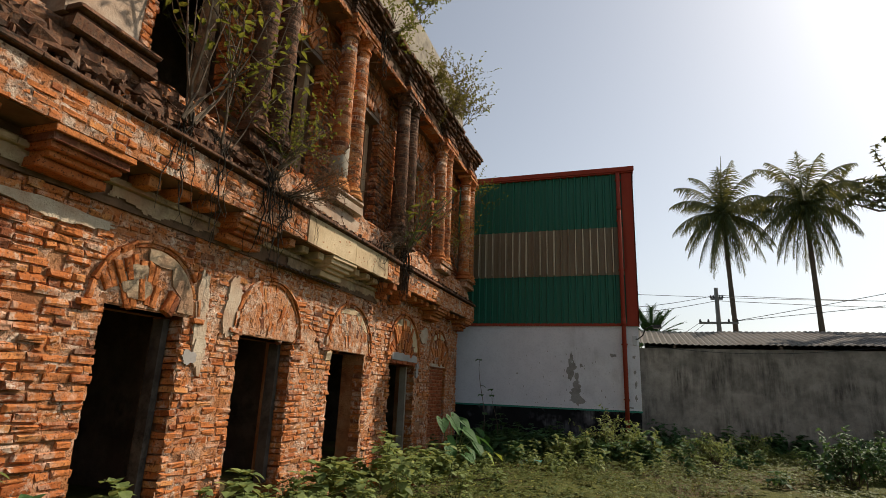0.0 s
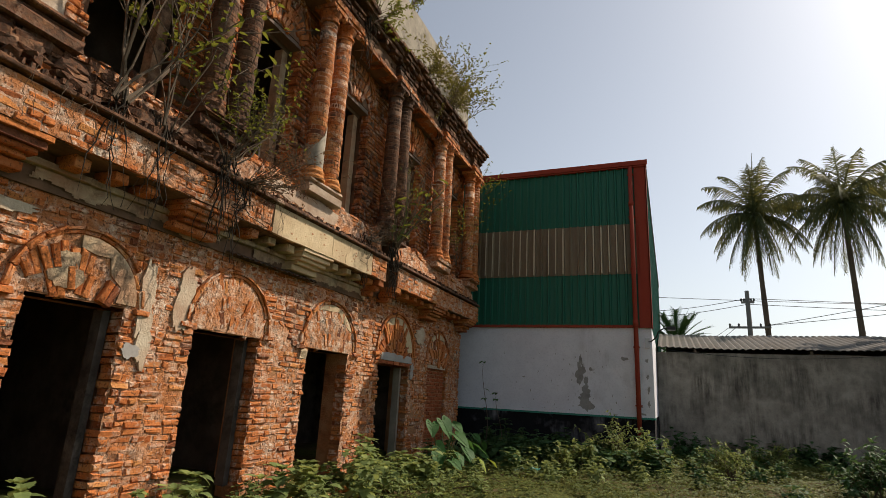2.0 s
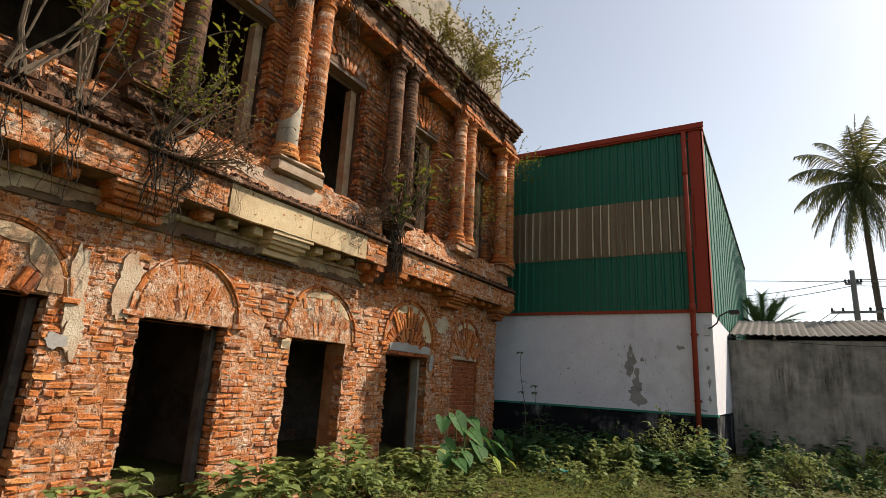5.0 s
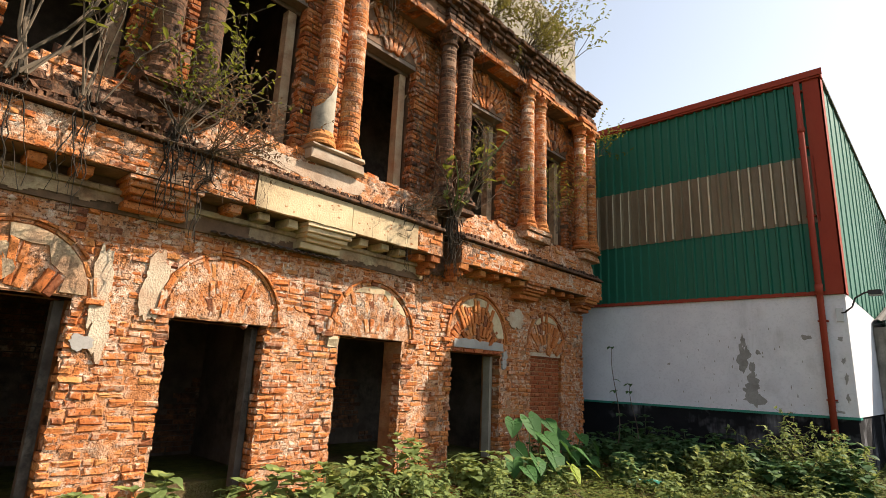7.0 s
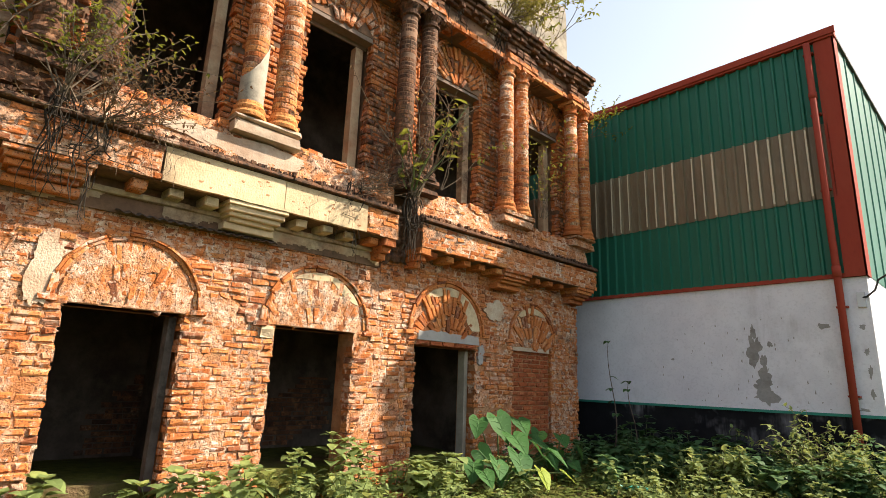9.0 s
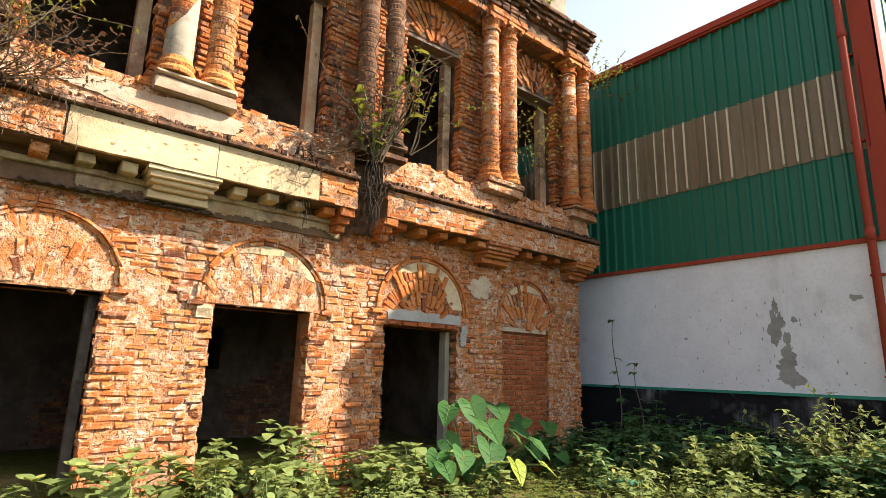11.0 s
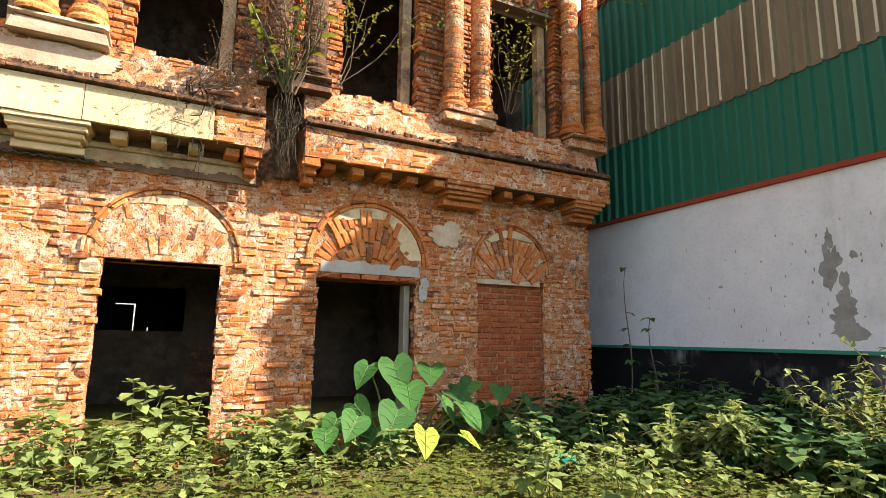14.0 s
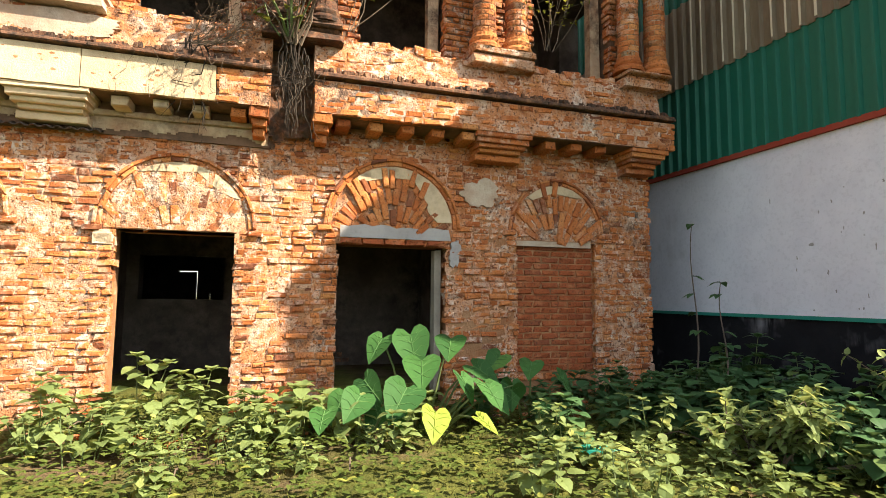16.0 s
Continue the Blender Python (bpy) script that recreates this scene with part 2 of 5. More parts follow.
LEAF_LOW = leaf_material("low_weed_leaf", (0.045, 0.075, 0.014), (0.095, 0.125, 0.025), (0.28, 0.28, 0.055), 0.25)
# paler fibreglass tone: light leaking through the ribs, put into colour
FIBRE_RIB_LIT = paint_material("lit_fibreglass", (0.60, 0.53, 0.38), (0.46, 0.39, 0.26), 0.6)
SOIL = ground_material()
FIBRE = fibre_sheet_material()

# ---- building kit ----
RND = random.Random(7)


class MB:
    """Collects vertices and faces for one mesh."""

    def __init__(self):
        self.v, self.f = [], []

    def add(self, verts, faces):
        o = len(self.v)
        self.v += [tuple(p) for p in verts]
        self.f += [tuple(i + o for i in f) for f in faces]

    def box(self, x0, x1, y0, y1, z0, z1, chip=0.0, bevel=0.0):
        """A box; with bevel its +x face is drawn in, chip moves the corners by chance."""
        j = (lambda: RND.uniform(-chip, chip)) if chip else (lambda: 0.0)
        b = bevel
        p = [(x0, y0, z0), (x0, y1, z0), (x0, y1, z1), (x0, y0, z1)]
        if b:
            p += [(x1 - b + j(), y0 + j(), z0 + j()), (x1 - b + j(), y1 + j(), z0 + j()), (x1 - b + j(), y1 + j(), z1 + j()), (x1 - b + j(), y0 + j(), z1 + j())]
            p += [(x1 + j(), y0 + b + j(), z0 + b + j()), (x1 + j(), y1 - b + j(), z0 + b + j()), (x1 + j(), y1 - b + j(), z1 - b + j()), (x1 + j(), y0 + b + j(), z1 - b + j())]
            f = [(0, 3, 2, 1), (8, 9, 10, 11)]
            for k in (0, 4):
                f += [(k + i, k + (i + 1) % 4, k + 4 + (i + 1) % 4, k + 4 + i) for i in range(4)]
        else:
            p += [(x1 + j(), y0 + j(), z0 + j()), (x1 + j(), y1 + j(), z0 + j()), (x1 + j(), y1 + j(), z1 + j()), (x1 + j(), y0 + j(), z1 + j())]
            f = [(0, 3, 2, 1), (4, 5, 6, 7)] + [(i, (i + 1) % 4, 4 + (i + 1) % 4, 4 + i) for i in range(4)]
        self.add(p, f)

    def tube(self, path, radii, sides=6, cap=True):
        """A round tube along a list of places."""
        path = [Vector(p) for p in path]
        rings = []
        for i, p in enumerate(path):
            d = (path[min(i + 1, len(path) - 1)] - path[max(i - 1, 0)]).normalized()
            u = d.cross(Vector((0, 0, 1)) if abs(d.z) < 0.9 else Vector((1, 0, 0))).normalized()
            w = d.cross(u)
            rings += [p + (u * math.cos(a) + w * math.sin(a)) * radii[i] for a in (2 * math.pi * k / sides for k in range(sides))]
        f = []
        for i in range(len(path) - 1):
            for k in range(sides):
                f.append((i * sides + k, i * sides + (k + 1) % sides, (i + 1) * sides + (k + 1) % sides, (i + 1) * sides + k))
        if cap:
            f += [tuple(range(sides))[::-1], tuple((len(path) - 1) * sides + k for k in range(sides))]
        self.add(rings, f)

    def lathe(self, x, y, profile, sides=18, jitter=0.0):
        """Rings of (radius, height) round an upright line."""
        v = []
        for r, z in profile:
            for k in range(sides):
                a = 2 * math.pi * k / sides
                q = r + RND.uniform(-jitter, jitter)
                v.append((x + q * math.cos(a), y + q * math.sin(a), z))
        f = []
        for i in range(len(profile) - 1):
            for k in range(sides):
                f.append((i * sides + k, i * sides + (k + 1) % sides, (i + 1) * sides + (k + 1) % sides, (i + 1) * sides + k))
        f += [tuple(range(sides))[::-1], tuple((len(profile) - 1) * sides + k for k in range(sides))]
        self.add(v, f)

    def leaf(self, base, way, up, length, width, fold=0.25, droop=0.3, fine=False):
        """A folded, drooping, pointed oval leaf."""
        way = way.normalized()
        side = way.cross(up)
        side = side.normalized() if side.length > 1e-4 else Vector((1, 0, 0))
        nor = side.cross(way)
        at = lambda l, w: base + way * (length * l) + side * (width * w) + nor * (abs(w) * width * fold - droop * length * l * l)
        if fine:
            rim = [(0.05, 0.24), (0.27, 0.49), (0.56, 0.45), (0.82, 0.23)]
            self.add([at(0, 0), at(0.36, 0), at(0.68, 0), at(1, 0)] + [at(l, w) for l, w in rim] + [at(l, -w) for l, w in rim],
                     [(0, 1, 5, 4), (1, 2, 6, 5), (2, 3, 7, 6), (0, 8, 9, 1), (1, 9, 10, 2), (2, 10, 11, 3)])
        else:
            self.add([at(0, 0), at(0.2, 0.44), at(0.58, 0.42), at(1, 0), at(0.58, -0.42), at(0.2, -0.44), at(0.42, 0)],
                     [(0, 6, 2, 1), (6, 3, 2), (0, 5, 4, 6), (6, 4, 3)])

    def sheet(self, y0, y1, z0, z1, step, place, skip):
        """A fine uneven skin over a wall that faces +x."""
        ny, nz = int((y1 - y0) / step), int((z1 - z0) / step)
        ids = {}
        for j in range(nz):
            for i in range(ny):
                y, z = y0 + (i + 0.5) * step, z0 + (j + 0.5) * step
                if skip(y, z):
                    continue
                f = []
                for a, b in ((i, j), (i + 1, j), (i + 1, j + 1), (i, j + 1)):
                    if (a, b) not in ids:
                        ids[(a, b)] = len(self.v)
                        yy, zz = y0 + a * step, z0 + b * step
                        self.v.append((place(yy, zz), yy, zz))
                    f.append(ids[(a, b)])
                self.f.append(tuple(f))

    def slab(self, outline, x0, x1, axis="x"):
        """A flat irregular patch with thickness; outline in (y, z) or (x, z)."""
        n = len(outline)
        if axis == "x":
            p = [(x0, a, b) for a, b in outline] + [(x1, a, b) for a, b in outline]
        else:
            p = [(a, x0, b) for a, b in outline] + [(a, x1, b) for a, b in outline]
        self.add(p, [tuple(range(n))[::-1], tuple(range(n, 2 * n))] + [(i, (i + 1) % n, n + (i + 1) % n, n + i) for i in range(n)])


LIFT = 0.0  # height added to what is built, storey by storey
UPPER, ROOF, GROUND = 0.15, 0.41, -0.12


def lift_to(height):
    global LIFT
    LIFT = height


def mesh(name, mb, material, smooth=False):
    me = bpy.data.meshes.new(name)
    me.from_pydata([(x, y, z + LIFT) for x, y, z in mb.v] if LIFT else mb.v, [], mb.f)
    me.materials.append(material)
    if smooth:
        me.polygons.foreach_set("use_smooth", [True] * len(me.polygons))
    me.update()
    return me


def thing(name, label, category, at=(0, 0, 0), group="", kind=""):
    ob = new(name)
    ob.location = (at[0], at[1], at[2] + LIFT)
    return tagged(ob, label, category, group, kind)


def part(name, mb, material, parent, label="", smooth=False, kind=""):
    """One mesh under a thing or under a part; places are given in the world."""
    ob = new(name, mesh(name, mb, material, smooth))
    if parent:
        ob.parent = parent
        ob.matrix_parent_inverse = Matrix.Translation(-Vector(parent.location))
    return tagged(ob, label, "", "", kind)


def whole(name, mb, material, label, category, group="", kind="", smooth=False):
    return tagged(new(name, mesh(name, mb, material, smooth)), label, category, group, kind)


def piece_mesh(name, material, seed):
    """A worn unit brick: 1 x 1 x 1, its front towards +x."""
    RND.seed(seed)
    mb = MB()
    mb.box(-1, 0, -0.5, 0.5, -0.5, 0.5, 0.09, 0.13)
    return mesh(name, mb, material)


PIECES = {m.name: [piece_mesh("brick", m, i) for i in range(6)] for m in (BRICK, BRICK_ORANGE, BRICK_RED, BRICK_UP, BRICK_LIMED)}


def brick(material, parent, at, size, roll=0.0):
    """One brick object; its front face lies at at, size is depth, length and height."""
    ob = new("brick", RND.choice(PIECES[material.name]))
    ob.parent = parent
    ob.matrix_parent_inverse = Matrix.Translation(-Vector(parent.location))
    ob.matrix_basis = Matrix.Translation((at[0], at[1], at[2] + LIFT)) @ Matrix.Rotation(roll, 4, "X") @ Matrix.Diagonal((*size, 1))
    return ob


def blob(cy, cz, ry, rz, n=18, rough=0.3):
    """An uneven outline."""
    n, s = n * 2, RND.uniform(0, 90)
    out = []
    for i in range(n):
        a = 2 * math.pi * i / n
        q = 1 + 1.6 * rough * noise.noise((math.cos(a) * 1.3 + s, math.sin(a) * 1.3, 0)) + 0.7 * rough * noise.noise((math.cos(a) * 4, math.sin(a) * 4 + s, 3)) + RND.uniform(-0.25, 0.25) * rough
        out.append((cy + ry * q * math.cos(a), cz + rz * q * math.sin(a)))
    return out


# ---- ground ----
def ground():
    def height(x, y):
        near = max(0.0, 1 - max(0, abs(x - 2) - 14) / 10) * max(0.0, 1 - max(0, abs(y - 10) - 14) / 10)
        return near * 0.09 * noise.noise((x * 0.7, y * 0.7, 0)) + near * 0.03 * noise.noise((x * 3, y * 3, 4)) - 0.14
    xs = [-400, -120, -50, -25] + [-16 + 0.35 * i for i in range(106)] + [30, 60, 150, 400]
    ys = [-200, -60, -25] + [-10 + 0.35 * i for i in range(97)] + [34, 50, 90, 200, 500]
    mb = MB()
    mb.v = [(x, y, height(x, y)) for y in ys for x in xs]
    n = len(xs)
    mb.f = [(j * n + i, j * n + i + 1, (j + 1) * n + i + 1, (j + 1) * n + i) for j in range(len(ys) - 1) for i in range(n - 1)]
    whole("ground", mb, SOIL, "weedy brown soil with low grass", "ground", kind="structure", smooth=True)


ground()

# ---- the ruined house ----
F, YEND = -3.69, 16.0
DOORS = [(3.3, 4.4), (5.5, 6.45), (7.35, 8.45), (9.51, 10.67), (11.76, 13.06), (14.0, 15.13)]
WINDOWS = [(3.35, 4.4), (5.5, 6.5), (7.45, 8.53), (9.57, 10.63), (11.94, 13.02), (14.25, 15.42)]
WARCH_R, WARCH_Z = 0.64, 6.42
LINTEL = [1.83, 1.85, 1.77, 1.76, 1.70, 1.82]
ARCH_R = [0.62, 0.60, 0.64, 0.71, 0.74, 0.62]
ARCH_Z = [1.88, 1.90, 1.87, 1.83, 1.94, 1.98]
PAIRS = [2.65, 4.85, 6.98, 8.97, 11.3, 13.65, 15.72]
YSTART = -2.0
GAP = (10.97, 11.42)


def in_arch(y, z, grow=0.0, up=False):
    for i, (a, b) in enumerate(WINDOWS if up else DOORS):
        cz = WARCH_Z - UPPER if up else ARCH_Z[i]
        if z > cz - 0.02 and math.hypot(y - (a + b) / 2, z - cz) < (WARCH_R if up else ARCH_R[i]) + grow:
            return True
    return False


def courses(y0, y1, z0, z1, skip, ragged=(False, False), course=0.078):
    """Yields bricks (y centre, z centre, length, height) that fill a stretch of wall."""
    z, row = z0, 0
    while z < z1 - 0.02:
        h = min(course, z1 - z) * RND.uniform(0.93, 1.0)
        y = y0 + (RND.uniform(-0.025, 0.02) if ragged[0] else 0)
        end = y1 + (RND.uniform(-0.02, 0.025) if ragged[1] else 0)
        first = row % 2
        while y < end - 0.03:
            l = (0.115 if first or RND.random() < 0.35 else 0.235) * RND.uniform(0.88, 1.08)
            first = False
            if end - y - l < 0.06:
                l = end - y
            if not skip(y + l / 2, z + h / 2):
                dz = 0.016 * noise.noise((y * 0.8, z * 0.5, 11)) + RND.gauss(0, 0.003)
                s = RND.uniform(0.72, 0.9) if RND.random() < 0.15 else 1.0
                yield y + l / 2, z + h / 2 + dz, (l - 0.011) * s, (h - 0.010) * RND.uniform(0.85, 1.04)
            y += l
        z, row = z + h, row + 1


def front_wall():
    """Core of mortar and rubble, and the bricks that face it."""
    core = MB()
    edges = [YSTART] + [v for d in DOORS for v in d] + [YEND]
    for i in range(0, len(edges), 2):
        a = edges[i] + (0.04 if i else 0)
        b = edges[i + 1] - (0.04 if i + 1 < len(edges) - 1 else 0.03)
        core.box(F - 0.45, F - 0.014, a, b, -0.2, 3.4)
    for (a, b), z in zip(DOORS, LINTEL):
        core.box(F - 0.448, F - 0.015, a + 0.02, b - 0.02, z + 0.03, 3.4)
    wall = whole("wall_front", core, MORTAR, "brick front wall with crumbling lime mortar", "wall", kind="structure")
    RND.seed(11)
    rest, count = MB(), 0
    gone = lambda y, z: in_arch(y, z, 0.08) or (z > 2.77 and 2.5 < y < GAP[0]) or RND.random() < 0.05 + (0.10 if noise.noise((y * 0.9, z * 0.9, 7)) > 0.25 else 0)
    spans = [(edges[i], edges[i + 1], -0.1, 3.06, (i > 0, True)) for i in range(0, len(edges), 2)]
    spans += [(a, b, z + 0.06, 3.06, (False, False)) for (a, b), z in zip(DOORS, LINTEL)]
    for a, b, z0, z1, rag in spans:
        if a < 1.5:
            a = 1.5
        for y, z, l, h in courses(a, b, z0, z1, gone, rag):
            edge = min(abs(y - l / 2 - e) for e in edges) < 0.05 or min(abs(y + l / 2 - e) for e in edges) < 0.05
            worn = 1.6 if 11.3 < y and z < 1.9 else 1.0
            worn = 1.7 if y < 5.1 else worn
            x = F + (0.012 if y < 5.1 else 0.0) + RND.gauss(0.002, 0.006 * worn) + 0.010 * worn * noise.noise((y * 2, z * 2, 1)) + (0.008 if edge else 0)
            if 8.62 < y < 14.0 and 0.5 < z < 2.6 and count < 300 and (edge or RND.random() < 0.42):
                brick(BRICK, wall, (x, y, z), (0.2 if edge else 0.06, l, h), RND.gauss(0, 0.015))
                count += 1
            else:
                rest.box(x - (0.2 if edge else 0.06), x, y - l / 2, y + l / 2, z - h / 2, z + h / 2, 0.011, 0.013)
    part("brickwork", rest, BRICK, wall, "worn orange-red bricks with lime stains", kind="stuff")
    skin = MB()

    def depth(y, z):
        n = noise.noise
        deep = -0.018 if y < 5.1 else -0.006
        worn = -0.007 if 11.2 < y < 13.85 and z < 2.0 else 0.0
        return F + deep + worn + 0.013 * n((y * 2.2, z * 2.2, 40)) + 0.010 * n((y * 7, z * 9, 41)) + 0.008 * n((y * 19, z * 24, 42)) + 0.005 * n((y * 47, z * 55, 43))

    def hole(y, z):
        if z > 2.77 and 2.5 < y < GAP[0]:
            return True
        return any(a - 0.0 + 0.03 * noise.noise((z * 9, a, 0)) < y < b + 0.03 * noise.noise((z * 9, b, 0)) and z < l + 0.04 for (a, b), l in zip(DOORS, LINTEL))

    skin.sheet(1.6, YEND - 0.02, -0.05, 3.05, 0.0165, depth, hole)
    part("mortar_crust", skin, CRUST, wall, "crumbled pale lime mortar over the bricks", smooth=True, kind="stuff")
    # the return of the end corner
    side = MB()
    for y, z, l, h in courses(F - 0.45, F, -0.1, 2.75, lambda y, z: False, (False, True)):
        side.box(y - l / 2, y + l / 2, YEND - 0.06, YEND + RND.gauss(0, 0.012), z - h / 2, z + h / 2, 0.006)
    part("corner_brickwork", side, BRICK, wall)


front_wall()


def patches():
    """What is left of the plaster on the front."""
    RND.seed(5)
    sets = [("plaster_patch", LIME, "thin remnant of pale lime plaster over bricks", [(6.66, 2.0, 0.10, 0.40), (6.72, 1.62, 0.08, 0.28), (7.14, 2.1, 0.12, 0.34)]),
            ("plaster_patch", LIME, "weathered pale plaster above the arches", [(13.5, 2.42, 0.24, 0.17), (4.9, 2.55, 0.5, 0.07)]),
            ("plaster_patch", CEMENT, "grey cement repair beside the doorway", [(13.17, 1.66, 0.07, 0.16), (6.58, 1.48, 0.10, 0.07)])]
    for name, m, label, rows in sets:
        for cy, cz, ry, rz in rows:
            mb = MB()
            mb.slab(blob(cy, cz, ry, rz, 22, 0.28), F - 0.03, F + 0.022 + RND.uniform(0, 0.006))
            whole(name, mb, m, label, "plaster", "plaster remnants")


patches()


def arch(i, up=False):
    """The moulded ring, the fan of rubbed bricks in the head, and what plaster is left."""
    a, b = WINDOWS[i] if up else DOORS[i]
    cy = (a + b) / 2
    r, cz = (WARCH_R, WARCH_Z) if up else (ARCH_R[i], ARCH_Z[i])
    x = F - 0.02 if up else F
    RND.seed(100 + i + (50 if up else 0))
    base = thing("arch", "semicircular brick arch with a fan of rough bricks" + (", plaster fallen off" if not up else ", dark with mould"), "arch", (x, cy, cz), "arches of the upper storey" if up else "arches over the doorways")
    back = MB()
    n = 20
    half = [(cy + r * math.cos(math.pi * k / n), cz + r * math.sin(math.pi * k / n)) for k in range(n + 1)]
    low = LINTEL[i] + 0.03 if not up else WARCH_Z - 0.12
    back.slab(half + [(cy - r, low), (cy + r, low)], x - 0.3, x - 0.012)
    part("tympanum", back, MORTAR if not up else MORTAR_DARK, base)
    m = BRICK_UP if up else (BRICK_LIMED if i in (2, 3) else BRICK_ORANGE)
    # fan of bricks that spreads from a point below the head
    oz = cz - (0.55 if i < 4 else 0.30) * (0.8 if up else 1.0)
    step = 0.084 if i != 3 else 0.10
    radius = 0.12
    while radius < 1.35:
        deep = 0.225 * RND.uniform(0.9, 1.05)
        k = max(4, int(math.pi * (radius + deep / 2) / step))
        for j in range(k):
            ang = math.pi * (j + 0.5) / k + (0.04 if int(radius * 10) % 2 else 0)
            rm = radius + deep / 2 + RND.gauss(0, 0.03)
            by, bz = cy + rm * math.cos(ang), oz + rm * math.sin(ang)
            if bz < low + 0.05 or math.hypot(by - cy, bz - cz) > r * 0.93 or (bz < cz and abs(by - cy) > r * 0.93):
                continue
            if i == 1 and not up and by > cy + 0.1 and bz > cz + 0.2:
                continue
            brick(m, base, (x + (0.0 if i in (2, 3) and not up else 0.016) + RND.gauss(0.004, 0.007 if i in (2, 3) else 0.012), by, bz), (0.06, deep * 0.97, step * RND.uniform(0.75, 0.93)), ang + RND.gauss(0, 0.05))
        radius += deep
    # ring
    for t, (r0, r1, proud) in enumerate(((0.985, 1.05, 0.015), (1.05, 1.10, 0.04))):
        k = int(math.pi * r / 0.17)
        for j in range(k):
            if RND.random() < 0.03:
                continue
            ang = math.pi * (j + 0.5) / k
            rm = r * (r0 + r1) / 2
            brick(m, base, (x + proud + RND.gauss(0, 0.006), cy + rm * math.cos(ang), cz + rm * math.sin(ang)), (0.08, math.pi * rm / k * RND.uniform(0.96, 1.03), r * (r1 - r0) * 1.02), ang + math.pi / 2)
    # impost blocks
    for s in (-1, 1):
        if RND.random() < 0.8:
            brick(m, base, (x + 0.05, cy + s * r * 1.09, cz - 0.04), (0.1, 0.16, 0.06))
    # plaster left in the head
    if not up:
        if i in (2, 3):
            lime = MB()
            lime.sheet(cy - r, cy + r, low + 0.01, cz + r, 0.018, lambda y, z: x + 0.006 + 0.014 * noise.noise((y * 6, z * 6, 30 + i)) + 0.010 * noise.noise((y * 21, z * 21, 31)), lambda y, z: math.hypot(y - cy, max(0, z - cz)) > r * 0.94 or noise.noise((y * 3.1, z * 3.1, 33 + i)) < -0.28)
            part("lime_smear", lime, CRUST, base, "lime smeared over the fan of bricks", True, "stuff")
        left = MB()
        if i == 1:
            left.slab([(cy + r * q * math.cos(t), cz + r * q * math.sin(t)) for q, t in [(0.97, 0.02 + 0.09 * k) for k in range(20)]] + [(cy + r * q * math.cos(t), cz + r * q * math.sin(t)) for q, t in ((0.78, 1.75), (0.72, 1.4), (0.8, 1.1), (0.62, 0.8), (0.7, 0.4), (0.6, 0.05))], x - 0.02, x + 0.014)
            left.slab(blob(cy - 0.3 * r, cz + 0.38 * r, 0.17, 0.18, 14, 0.2), x - 0.02, x + 0.02)
        elif i == 3:
            left.slab([(cy + r * q * math.cos(t), cz + r * q * math.sin(t)) for q, t in [(0.97, 0.5 + 0.1 * k) for k in range(18)]] + [(cy + r * q * math.cos(t), cz + r * q * math.sin(t)) for q, t in ((0.90, 2.0), (0.83, 1.7), (0.88, 1.3), (0.80, 0.9), (0.88, 0.6))], x - 0.02, x + 0.012)
        elif i == 4:
            left.slab([(cy + r * q * math.cos(t), cz + r * q * math.sin(t)) for q, t in [(0.97, 0.12 + 0.09 * k) for k in range(25)]] + [(cy + r * q * math.cos(t), cz + r * q * math.sin(t)) for q, t in ((0.86, 2.2), (0.80, 1.7), (0.84, 1.2), (0.7, 0.8), (0.62, 0.45), (0.72, 0.15))], x - 0.02, x + 0.022)
        elif i == 5:
            left.slab([(cy + r * q * math.cos(t), cz + r * q * math.sin(t)) for q, t in [(0.97, 0.9 + 0.09 * k) for k in range(17)]] + [(cy + r * q * math.cos(t), cz + r * q * math.sin(t)) for q, t in ((0.86, 2.3), (0.82, 1.7), (0.88, 1.0))], x - 0.02, x + 0.02)
        if left.v:
            part("plaster", left, CREAM if i in (3, 4, 5) else WARM, base, "patch of old plaster in the arch head")


for index in range(6):
    arch(index)
    arch(index, True)


